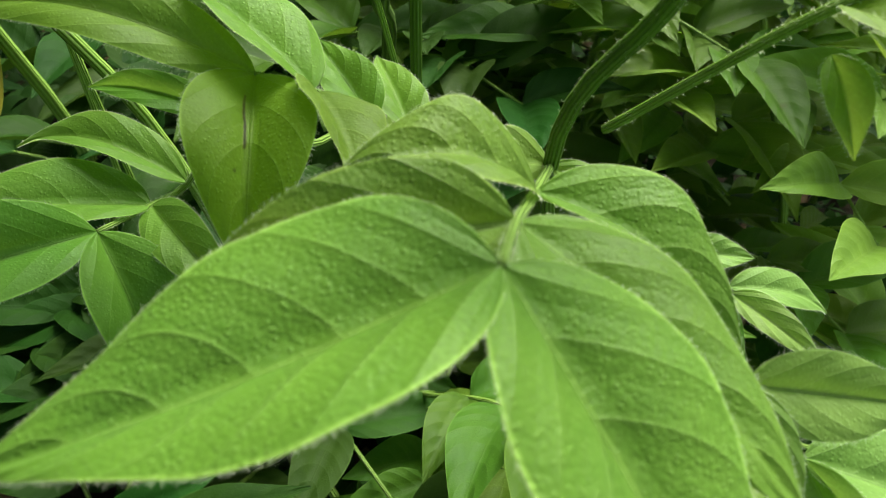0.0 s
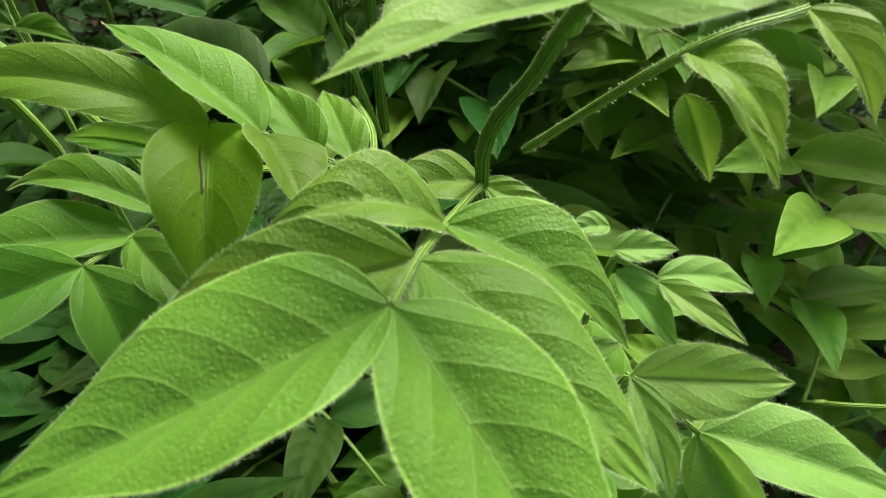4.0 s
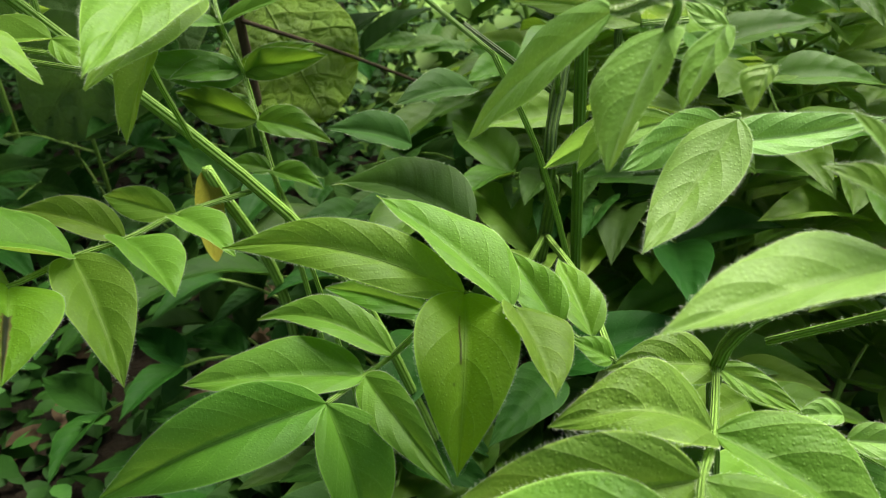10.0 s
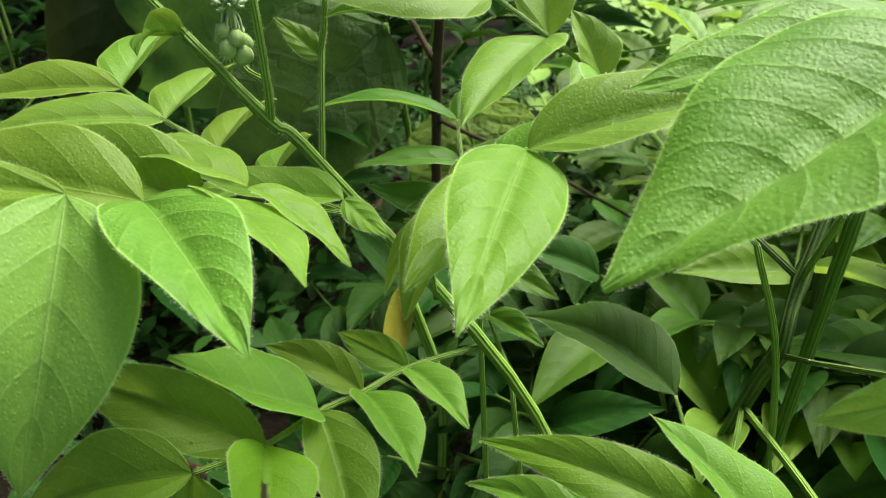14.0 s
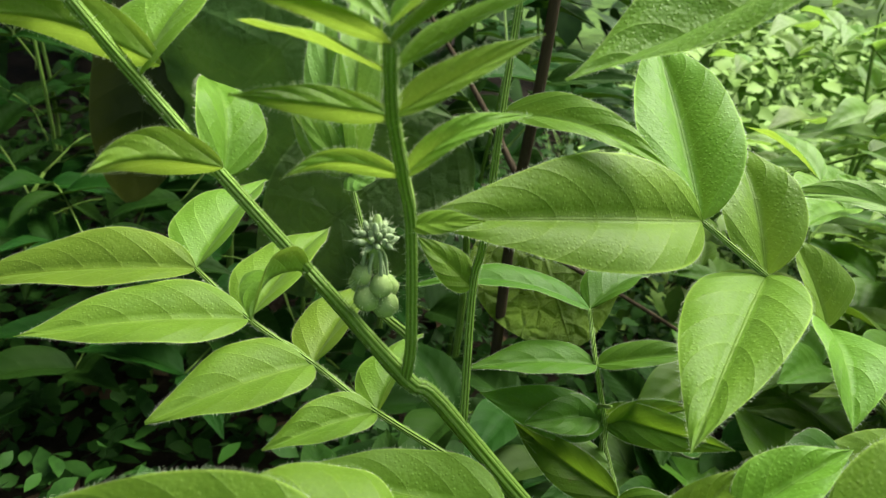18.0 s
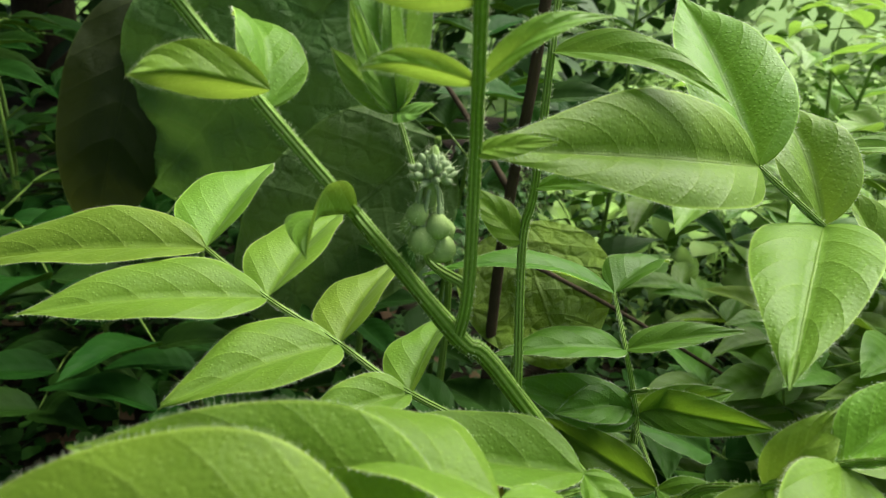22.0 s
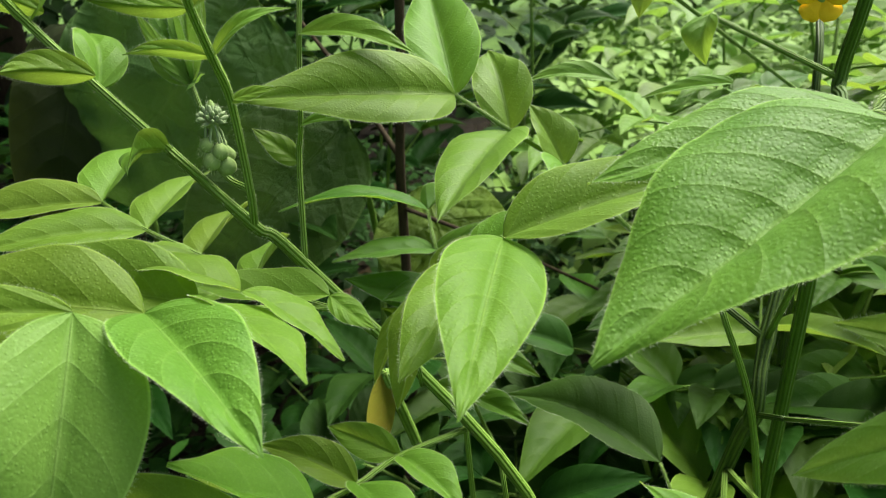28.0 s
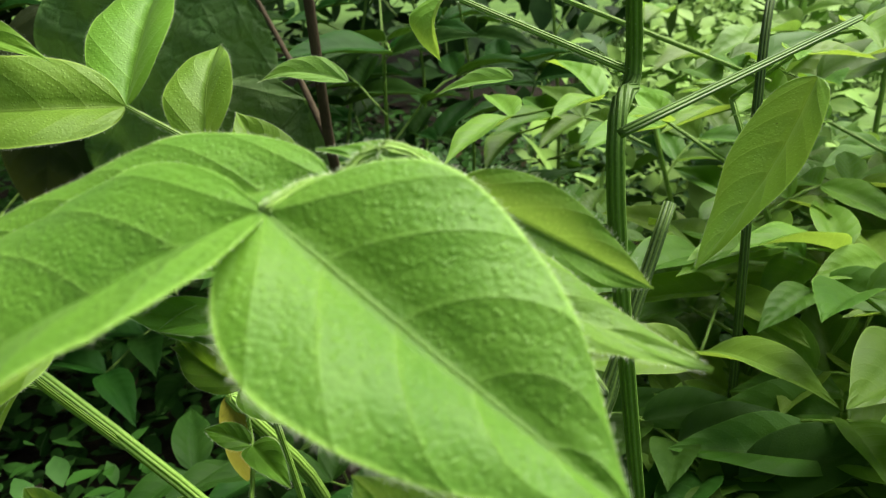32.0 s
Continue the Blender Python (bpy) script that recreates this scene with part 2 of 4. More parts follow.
def stem_material(name, dark, light, rib):
    """A ridged green stem: pale ribs and darker furrows run along it, with a fine down."""
    m, nt = material(name)
    links = nt.links
    uv = nt.nodes.new("ShaderNodeUVMap")
    uv.uv_map = "blade"
    sep = nt.nodes.new("ShaderNodeSeparateXYZ")
    links.new(uv.outputs[0], sep.inputs[0])
    turn = calc(nt, "ARCTAN2", calc(nt, "SUBTRACT", sep.outputs[1], 0.5), calc(nt, "SUBTRACT", sep.outputs[0], 0.5))
    wave = calc(nt, "MULTIPLY_ADD", calc(nt, "SINE", calc(nt, "MULTIPLY", turn, 9.0)), 0.5, 0.5)
    coord = nt.nodes.new("ShaderNodeTexCoord")
    big, fine = node(nt, "TexNoise", Scale=120.0, Detail=3.0), node(nt, "TexNoise", Scale=1800.0, Detail=3.0)
    for n in (big, fine):
        links.new(coord.outputs["Object"], n.inputs["Vector"])
    tone = mix(nt, ramp(nt, big.outputs[0], 0.3, 0.7), dark, light)
    tone = mix(nt, calc(nt, "MULTIPLY", ramp(nt, wave, 0.45, 0.95), 0.65), tone, rib)
    tone = mix(nt, calc(nt, "MULTIPLY", ramp(nt, fine.outputs[0], 0.52, 0.68), 0.45), tone, rib)
    face = node(nt, "BsdfPrincipled", Roughness=0.55)
    face.inputs["Specular IOR Level"].default_value = 0.25
    links.new(tone, face.inputs["Base Color"])
    bump = node(nt, "Bump", Strength=0.7, Distance=0.0006)
    links.new(calc(nt, "ADD", wave, calc(nt, "MULTIPLY", fine.outputs[0], 0.5)), bump.inputs["Height"])
    links.new(bump.outputs[0], face.inputs["Normal"])
    out = nt.nodes.new("ShaderNodeOutputMaterial")
    links.new(face.outputs[0], out.inputs[0])
    return m


SPOTTED = leaf_material("leaf_spotted", (0.064, 0.165, 0.014), (0.20, 0.36, 0.06), (0.09, 0.205, 0.018), (0.30, 0.52, 0.05), spots=0.03)
STEM = stem_material("stem_green", (0.095, 0.195, 0.018), (0.125, 0.245, 0.028), (0.25, 0.39, 0.08))
STEM_MID = stem_material("stem_mid", (0.045, 0.105, 0.010), (0.065, 0.14, 0.015), (0.105, 0.20, 0.03))
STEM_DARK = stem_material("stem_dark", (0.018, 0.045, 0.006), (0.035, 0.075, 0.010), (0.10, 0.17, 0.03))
BARK = plain_material("bark", (0.028, 0.021, 0.011), (0.055, 0.041, 0.023), 150.0, 0.85, 0.8, 0.001, (1, 1, 0.3))
SOIL = plain_material("soil", (0.010, 0.009, 0.005), (0.024, 0.018, 0.010), 18.0, 0.95, 1.0, 0.006, third=(0.026, 0.019, 0.011))
GRASS = plain_material("grass", (0.10, 0.20, 0.03), (0.17, 0.29, 0.055), 25.0, 0.6)
BLADE = plain_material("grass_blade", (0.06, 0.14, 0.018), (0.12, 0.22, 0.04), 25.0, 0.6)
# weed green taken down to stand for thick shade near the ground
WEED = plain_material("weed_leaf_shaded", (0.012, 0.045, 0.005), (0.024, 0.078, 0.009), 35.0, 0.6)
TURF = plain_material("turf", (0.045, 0.10, 0.015), (0.085, 0.165, 0.028), 12.0, 0.8, 0.8, 0.004, third=(0.11, 0.19, 0.035))
LITTER = plain_material("dry_litter", (0.07, 0.045, 0.022), (0.13, 0.09, 0.05), 40.0, 0.9)
BUD = plain_material("bud_green", (0.19, 0.29, 0.09), (0.27, 0.38, 0.13), 500.0, 0.7)
WOOL = plain_material("woolly_white", (0.17, 0.25, 0.11), (0.30, 0.38, 0.22), 700.0, 0.9)
# foliage green with the thicket's shade mixed into the base colour
SHADE = plain_material("leaf_shade_colour", (0.012, 0.040, 0.006), (0.024, 0.070, 0.010), 30.0, 0.6)
PETAL = plain_material("petal_yellow", (0.75, 0.45, 0.01), (0.85, 0.55, 0.02), 300.0, 0.6)


def hair_material():
    m, nt = material("fine_hair")
    face = node(nt, "BsdfPrincipled", Roughness=0.5)
    face.inputs["Base Color"].default_value = (0.62, 0.70, 0.48, 1)
    glow = node(nt, "BsdfTranslucent")
    glow.inputs["Color"].default_value = (0.6, 0.7, 0.42, 1)
    both = node(nt, "MixShader", Fac=0.5)
    nt.links.new(face.outputs[0], both.inputs[1])
    nt.links.new(glow.outputs[0], both.inputs[2])
    out = nt.nodes.new("ShaderNodeOutputMaterial")
    nt.links.new(both.outputs[0], out.inputs[0])
    return m


HAIR = hair_material()


# ---- builders ----
def mesh_object(name, verts, faces, mats, parent=None, slots=None, uvs=None, smooth=True):
    me = bpy.data.meshes.new(name)
    me.from_pydata(verts, [], faces)
    for m in mats:
        me.materials.append(m)
    if slots is not None:
        me.polygons.foreach_set("material_index", slots)
    if uvs is not None:
        layer = me.uv_layers.new(name="blade")
        loops = np.empty(len(me.loops), dtype=np.int32)
        me.loops.foreach_get("vertex_index", loops)
        layer.data.foreach_set("uv", np.asarray(uvs, dtype=np.float32)[loops].ravel())
    if smooth:
        me.polygons.foreach_set("use_smooth", [True] * len(me.polygons))
    me.update()
    ob = new(name, me)
    if parent is not None:
        ob.parent = parent
    return ob


def blade_mesh(base, tip, width, normal, sag, rnd, nu=54, nv=14, hairs=300, fold=1.0, curl=0.5, shape=(0.58, 1.12), pucker=1.0, hair_length=1.0):
    """A leaf blade from base to tip (numpy, metres): ovate, pointed, folded along its midrib, its edges bent down, puckered between the
    side veins, with a fringe of hairs. Gives verts, faces, slots and uvs."""
    axis = tip - base
    length = np.linalg.norm(axis)
    axis = axis / length
    normal = normal - axis * (normal @ axis)
    normal = normal / np.linalg.norm(normal)
    side = np.cross(axis, normal)
    p, q = shape
    peak = p / (p + q)
    top = peak**p * (1 - peak) ** q
    u = np.linspace(0, 1, nu + 1) ** 1.0
    half = width / 2 * (u**p * (1 - u) ** q) / top
    half[0] = max(half[0], 0.0004)
    half[-1] = 0.0002
    v = np.linspace(-1, 1, nv + 1)
    U, V = np.meshgrid(u, v, indexing="ij")
    H = half[:, None]
    a = np.abs(V)
    wob = rnd.uniform(0, 6.3)
    lift = H * (fold * a - curl * a**2)
    lift += sag * np.sin(np.pi * U) + 0.02 * width * a**2 * np.sin(14 * U + wob) * np.sign(V)
    reach = min(1.0, max(0.5, length / 0.062))
    phase = (U * reach - 0.19 * a**1.25) * 8.0
    lift += pucker * 0.044 * reach**2 * width * np.sqrt(np.abs(np.sin(np.pi * phase)) + 0.02) * np.sin(np.pi * np.clip(U, 0, 1)) * np.minimum(1, a * 5) * (1 - 0.6 * a)
    sway = 0.012 * length * np.sin(np.pi * U) * rnd.uniform(-1, 1)
    grid = base + axis * (U * length)[..., None] + side * (V * H + sway)[..., None] + normal * lift[..., None]
    verts = grid.reshape(-1, 3).tolist()
    uvs = np.stack([U * reach, (V + 1) / 2], -1).reshape(-1, 2).tolist()
    w = nv + 1
    faces = [(i * w + j, (i + 1) * w + j, (i + 1) * w + j + 1, i * w + j + 1) for i in range(nu) for j in range(nv)]
    slots = [0] * len(faces)
    if hairs:
        hairs = max(24, int(length / MM * 3.2)) if hairs == 300 else hairs
        for sign in (0, nv):
            for k in range(hairs):
                f = (k + rnd.random()) / hairs * 0.985
                x = f * nu
                i = int(x)
                p0 = grid[i, sign] * (1 - (x - i)) + grid[min(i + 1, nu), sign] * (x - i)
                way = side * (1 if sign else -1) * rnd.uniform(0.8, 1) + axis * rnd.uniform(-0.1, 0.5) + normal * rnd.uniform(-0.3, 0.3)
                long = hair_length * MM * rnd.uniform(0.35, 0.85)
                n0 = len(verts)
                d = axis * 0.03 * MM
                verts += [(p0 - d).tolist(), (p0 + d).tolist(), (p0 + way * long).tolist()]
                uvs += [[f, 0.0]] * 3
                faces.append((n0, n0 + 1, n0 + 2))
                slots.append(1)
    return verts, faces, slots, uvs


def leaflet(parent, base, tip, width, normal, sag, mat, **more):
    """One leaflet of a compound leaf; places in millimetres."""
    b, t = np.array(base) * MM, np.array(tip) * MM
    verts, faces, slots, uvs = blade_mesh(b, t, width * MM, np.array(normal, float), sag * MM, rng, **more)
    return mesh_object("leaflet", verts, faces, [mat, HAIR], parent, slots, uvs)


def smooth_path(points, steps=6):
    """A Catmull-Rom line through the points."""
    p = [np.array(q, float) for q in points]
    p = [2 * p[0] - p[1]] + p + [2 * p[-1] - p[-2]]
    line = []
    for i in range(1, len(p) - 2):
        for k in range(steps):
            t = k / steps
            a, b, c, d = p[i - 1], p[i], p[i + 1], p[i + 2]
            line.append(0.5 * (2 * b + (c - a) * t + (2 * a - 5 * b + 4 * c - d) * t * t + (3 * b - a - 3 * c + d) * t**3))
    line.append(p[-2])
    return np.array(line)


def tube_mesh(line, r0, r1, sides=12, ridge=0.12, hairs=0, hair_length=0.8, swell=()):
    """A ridged, tapered stem along a line (metres, radii too)."""
    n = len(line)
    tangent = np.gradient(line, axis=0)
    tangent /= np.linalg.norm(tangent, axis=1)[:, None]
    ref = np.array([0.3, 0.9, 0.1])
    verts, faces, slots = [], [], []
    rings = []
    for i in range(n):
        s = np.cross(tangent[i], ref)
        s /= np.linalg.norm(s)
        o = np.cross(s, tangent[i])
        r = r0 + (r1 - r0) * i / (n - 1)
        for at, much in swell:
            r *= 1 + much * math.exp(-(((i / (n - 1)) - at) ** 2) / 0.0012)
        ring = []
        for k in range(sides):
            a = 2 * math.pi * k / sides
            rr = r * (1 + ridge * math.cos(a * 4 if sides < 16 else a * 6))
            ring.append(line[i] + rr * (math.cos(a) * s + math.sin(a) * o))
        rings.append(ring)
        verts += [q.tolist() for q in ring]
    for i in range(n - 1):
        for k in range(sides):
            a, b = i * sides + k, i * sides + (k + 1) % sides
            faces.append((a, b, b + sides, a + sides))
            slots.append(0)
    faces.append(tuple(range(sides))[::-1])
    faces.append(tuple((n - 1) * sides + k for k in range(sides)))
    slots += [0, 0]
    for _ in range(hairs):
        i = rng.randrange(n - 1)
        k = rng.randrange(sides)
        f = rng.random()
        p0 = rings[i][k] * (1 - f) + rings[i + 1][k] * f
        c = line[i] * (1 - f) + line[i + 1] * f
        way = (p0 - c) / np.linalg.norm(p0 - c) + tangent[i] * rng.uniform(-0.2, 0.6)
        d = tangent[i] * 0.035 * MM
        n0 = len(verts)
        verts += [(p0 - d).tolist(), (p0 + d).tolist(), (p0 + way * hair_length * MM * rng.uniform(0.3, 0.9)).tolist()]
        faces.append((n0, n0 + 1, n0 + 2))
        slots.append(1)
    uvs = []
    for _ in range(n):
        uvs += [(0.5 + 0.5 * math.cos(2 * math.pi * k / sides), 0.5 + 0.5 * math.sin(2 * math.pi * k / sides)) for k in range(sides)]
    uvs += [(1.0, 0.5)] * (len(verts) - len(uvs))
    return verts, faces, slots, uvs


def stem(name, parent, r0, r1, *points, mat=None, hairs=0, sides=12, steps=6, ridge=0.12, swell=()):
    line = smooth_path([np.array(p) * MM for p in points], steps)
    verts, faces, slots, uvs = tube_mesh(line, r0 * MM, r1 * MM, sides, ridge, hairs, swell=swell)
    return mesh_object(name, verts, faces, [mat or STEM, HAIR], parent, slots, uvs)


def rachis(parent, r0, r1, *points):
    """The stalk of a compound leaf, which carries its leaflets."""
    long = sum(np.linalg.norm(np.subtract(a, b)) for a, b in zip(points, points[1:]))
    return stem("compound_leaf", parent, r0 * 0.82, r1 * 0.82, *points, hairs=int(long * 11), steps=8)


def plant(name, label, category, group=""):
    return tagged(new(name), label, category, group)


# ---- ground ----
def ground_height(x, y):
    return 0.02 * noise.noise(Vector((x * 3, y * 3, 0))) + 0.05 * noise.noise(Vector((x * 0.7, y * 0.7, 4)))


def build_ground():
    xs = np.concatenate([-np.geomspace(0.6, 300, 22)[::-1], np.linspace(-0.55, 0.55, 45), np.geomspace(0.6, 300, 22)])
    ys = np.concatenate([-np.geomspace(0.5, 300, 20)[::-1], np.linspace(-0.45, 2.0, 80), np.geomspace(2.1, 300, 22)])
    verts = [(x, y, ground_height(x, y) if abs(x) < 8 and abs(y) < 8 else 0) for x in xs for y in ys]
    w = len(ys)
    faces = [(i * w + j, (i + 1) * w + j, (i + 1) * w + j + 1, i * w + j + 1) for i in range(len(xs) - 1) for j in range(w - 1)]
    slots = []
    for f in faces:
        x, y = sum(verts[i][0] for i in f) / 4, sum(verts[i][1] for i in f) / 4
        edge = 0.5 * noise.noise(Vector((x * 1.7, y * 1.7, 2))) + 0.25 * noise.noise(Vector((x * 5, y * 5, 7)))
        bare = ((x + 1.15) / 1.75) ** 2 + ((y - 0.85) / 1.5) ** 2 < 1 + edge
        slots.append(0 if bare and not (y > 0.75 and x > -0.2 - 0.3 * (y - 0.75)) else 1)
    ob = mesh_object("ground", verts, faces, [SOIL, TURF], None, slots)
    tagged(ob, "dark brown soil under the plants", "ground", kind="structure")


build_ground()

# ---- the measured shrubs ----
shrub_a = plant("hairy_shrub", "young green hairy shrub shoot with paired leaflets and folded young leaves", "shrub", "hairy shrubs")
shrub_b = plant("hairy_shrub", "low pale green compound leaves of a hairy shrub", "shrub", "hairy shrubs")
shrub_g = plant("hairy_shrub", "thick ridged dark green stem with pointed paired leaflets", "shrub", "hairy shrubs")
shrub_k = plant("hairy_shrub", "leaning green stem with hairy leaflets and green flower buds", "shrub", "hairy shrubs")
shrub_s = plant("hairy_shrub", "green stem with side branches, a yellow flower and pointed leaves", "shrub", "hairy shrubs")
shrub_t = plant("hairy_shrub", "thin upright stalk with smooth mid-green leaflets", "shrub", "hairy shrubs")

leaf_a = rachis(shrub_a, 0.85, 0.64, (39.3, 131.9, 255), (32.9, 93.9, 274.5), (29.8, 80.4, 279.6), (27.8, 67.6, 284.2))
leaflet(leaf_a, (27.8, 67.6, 284.2), (-13.8, 51.5, 270.5), 24, (-0.26, -0.14, 0.96), -0.9, HAIRY, fold=0.9)
leaflet(leaf_a, (27.8, 67.6, 284.2), (54.4, 39.1, 253.2), 22.2, (0.5, -0.38, 0.78), 1.5, HAIRY, fold=0.8)
leaflet(leaf_a, (29.8, 80.4, 279.6), (-5, 73.8, 271.2), 15.3, (-0.06, -0.65, 0.75), 3.6, HAIRY, fold=0.95)
leaflet(leaf_a, (29.8, 80.4, 279.6), (57.9, 57.3, 265.3), 17, (0.27, -0.25, 0.93), 2.3, HAIRY, fold=0.6)
leaflet(leaf_a, (32.9, 93.9, 274.5), (9.5, 86.3, 279.1), 14.3, (0.22, -0.09, 0.97), 4.5, HAIRY, fold=0.95)
leaflet(leaf_a, (32.9, 93.9, 274.5), (59.4, 83.1, 261), 15.7, (0.4, -0.14, 0.9), 3.2, HAIRY, fold=1.1)
leaflet(leaf_a, (39.3, 131.9, 255), (17.1, 124.9, 256.4), 11.6, (0.15, -0.29, 0.95), 2.3, HAIRY, fold=0.95)
leaflet(leaf_a, (39.3, 131.9, 255), (55.9, 127.5, 249.3), 6.2, (0.14, -0.54, 0.83), 0.5, HAIRY, fold=0.95)
leaf_e = rachis(shrub_a, 1.2, 0.9, (47.7, 95.2, 303.1), (47.9, 88.5, 309.2))
leaflet(leaf_e, (47.9, 88.5, 309.2), (20.7, 74.5, 306.4), 12.1, (-0.1, 0, 0.99), 0.9, YOUNG, fold=0.95)
leaflet(leaf_e, (47.9, 88.5, 309.2), (72.1, 87.9, 312.6), 11.5, (-0.13, -0.49, 0.86), 0.7, YOUNG, fold=0.8)
leaflet(leaf_e, (50.5, 93.1, 315.9), (73.4, 96, 315.4), 8, (0.06, -0.32, 0.94), 2.3, YOUNG, fold=1.1)
leaf_x = rachis(shrub_a, 1, 0.75, (47, 129.7, 264.4), (64.9, 104.8, 296), (80.9, 109.1, 300.5))
leaflet(leaf_x, (64.9, 104.8, 296), (76.1, 91.7, 287.6), 9.5, (0.11, -0.47, 0.88), 3.5, LEAF, fold=0.95)
leaflet(leaf_x, (68.4, 103.1, 293.9), (76.9, 92.2, 282.7), 7.9, (0.48, -0.41, 0.77), 0.5, LEAF, fold=0.95)
leaflet(leaf_x, (64.8, 101.8, 291.3), (69.2, 96, 281.2), 5.5, (-0.05, -0.87, 0.48), 1.2, LEAF, fold=0.95)
leaflet(leaf_x, (80.9, 109.1, 300.5), (90.3, 99.2, 288.6), 8.5, (0.26, -0.64, 0.73), 1.8, LEAF, fold=1.1)
leaf_d = rachis(shrub_b, 0.85, 0.64, (59.3, 79.5, 259.4), (73.9, 84.1, 240.7))
leaflet(leaf_d, (59.3, 79.5, 259.4), (85.7, 84.7, 252.9), 10.9, (0.3, -0.72, 0.63), 0.8, PALE, fold=0.8)
leaflet(leaf_d, (73.9, 84.1, 240.7), (109.3, 78.6, 231.3), 14.6, (0.22, -0.2, 0.95), 1.1, PALE, fold=0.95)
leaflet(leaf_d, (73.9, 84.1, 240.7), (87.3, 70.3, 228.5), 12.4, (-0.59, -0.78, 0.23), 2.3, PALE, fold=0.8)
leaflet(leaf_d, (59.3, 79.5, 259.4), (65.4, 68.3, 246.1), 5.4, (0.18, -0.71, 0.68), 1.8, PALE, fold=1.1)
leaf_dd = rachis(shrub_b, 0.85, 0.64, (69.4, 136.1, 232.7), (79.6, 134.7, 228.3))
leaflet(leaf_dd, (79.6, 134.8, 228.5), (106.9, 143.7, 215.9), 9.3, (0.47, -0.22, 0.86), 3.1, PALE, fold=0.8)
leaflet(leaf_dd, (79.8, 133.6, 227.8), (97.9, 121.8, 220.8), 7.3, (-0.01, -0.52, 0.85), 0.7, PALE, fold=0.95)
leaflet(leaf_dd, (69.1, 137, 234.3), (84.1, 138.5, 233.4), 7.5, (0.1, -0.48, 0.87), 0.5, PALE, fold=0.95)
leaflet(leaf_dd, (70, 134.6, 230.3), (85.7, 125.9, 213.2), 9.2, (0.4, -0.61, 0.68), 0.7, PALE, fold=0.95)
leaflet(leaf_dd, (68, 139.7, 238.7), (57.8, 137.8, 237.9), 6.1, (-0.01, -0.33, 0.94), 1, PALE, fold=0.95)
leaf_b = rachis(shrub_g, 0.9, 0.68, (18.9, 123.6, 260.6), (7.9, 130.3, 261.8), (-1.1, 126.4, 268.8), (-10.9, 128, 270.1))
leaflet(leaf_b, (-10.9, 128, 270.1), (-7.2, 99.7, 249.6), 19.1, (0.2, -0.56, 0.81), 6.3, SCARRED, fold=1.1)
leaflet(leaf_b, (-10.9, 128, 270.1), (-62.4, 127.8, 275.6), 12.7, (0.09, -0.49, 0.87), 9.3, LEAF, fold=0.8)
leaflet(leaf_b, (-1.1, 126.4, 268.8), (-31.9, 141, 283.3), 18.3, (0.44, 0.03, 0.9), 1.1, LEAF, fold=0.95)
leaflet(leaf_b, (-1.1, 126.4, 268.8), (9.3, 107.4, 264.6), 15.8, (0.53, 0.1, 0.84), 0.7, LEAF, fold=0.95)
leaflet(leaf_b, (7.9, 130.3, 261.8), (-5.2, 145.3, 269.6), 10.1, (0.07, -0.41, 0.91), 0.6, LEAF, fold=0.95)
leaflet(leaf_b, (14.5, 131.3, 259.7), (5.6, 152.2, 264.1), 9.7, (0.11, -0.16, 0.98), 0.7, LEAF, fold=0.95)
leaflet(leaf_b, (18.9, 123.6, 260.6), (10.6, 124, 264.5), 6, (0.37, -0.38, 0.85), 0.3, LEAF, fold=0.8)
leaf_c = rachis(shrub_g, 0.9, 0.68, (-18.9, 134.8, 258.2), (-34, 146.8, 234.5), (-39.6, 139.9, 232.8), (-43.9, 125.7, 236.2))
leaflet(leaf_c, (-43.9, 125.7, 236.2), (-89.3, 98.7, 225.2), 18.6, (0.16, -0.6, 0.79), 5.4, SPOTTED, fold=1.1)
leaflet(leaf_c, (-43.9, 125.7, 236.2), (-33.1, 112.4, 204.3), 17.9, (0.71, -0.53, 0.46), 3.6, SPOTTED, fold=1.1)
leaflet(leaf_c, (-39.6, 139.9, 232.8), (-80.5, 124.8, 236.7), 18.4, (0.13, -0.11, 0.99), 1.3, SPOTTED, fold=0.95)
leaflet(leaf_c, (-39.6, 139.9, 232.8), (-12, 115.9, 224.8), 11.1, (-0.12, -0.44, 0.89), 3.7, SPOTTED, fold=0.95)
leaflet(leaf_c, (-34, 146.8, 234.5), (-73.4, 152.4, 236.1), 11.7, (0.02, -0.16, 0.99), 7.2, SPOTTED, fold=1.1)
leaflet(leaf_c, (-18.9, 134.8, 258.2), (-46.1, 139.3, 259.2), 6.8, (-0.08, -0.63, 0.78), 5, SPOTTED, fold=1.1)
leaf_p = rachis(shrub_k, 0.9, 0.68, (-79.5, 173, 263.8), (-90.3, 153.4, 266.5), (-94.7, 138.6, 268.1), (-97.5, 124.8, 271.8), (-99.3, 108.7, 275), (-104.5, 94.6, 278))
leaflet(leaf_p, (-104.5, 94.6, 278), (-133.9, 80.7, 268.1), 16.8, (-0.04, -0.53, 0.85), 3.4, LEAF, fold=1.1)
leaflet(leaf_p, (-104.5, 94.6, 278), (-100.6, 79.2, 250.8), 20.3, (0.28, -0.82, 0.5), -1.9, LEAF, fold=0.8)
leaflet(leaf_p, (-99.3, 108.7, 275), (-86.2, 88, 269.6), 18.1, (0.52, 0.11, 0.85), 0.8, EATEN, fold=0.95)
leaflet(leaf_p, (-99.3, 108.7, 275), (-140.9, 100.5, 283.7), 13.9, (0.28, -0.59, 0.76), 7.8, LEAF, fold=1.1)
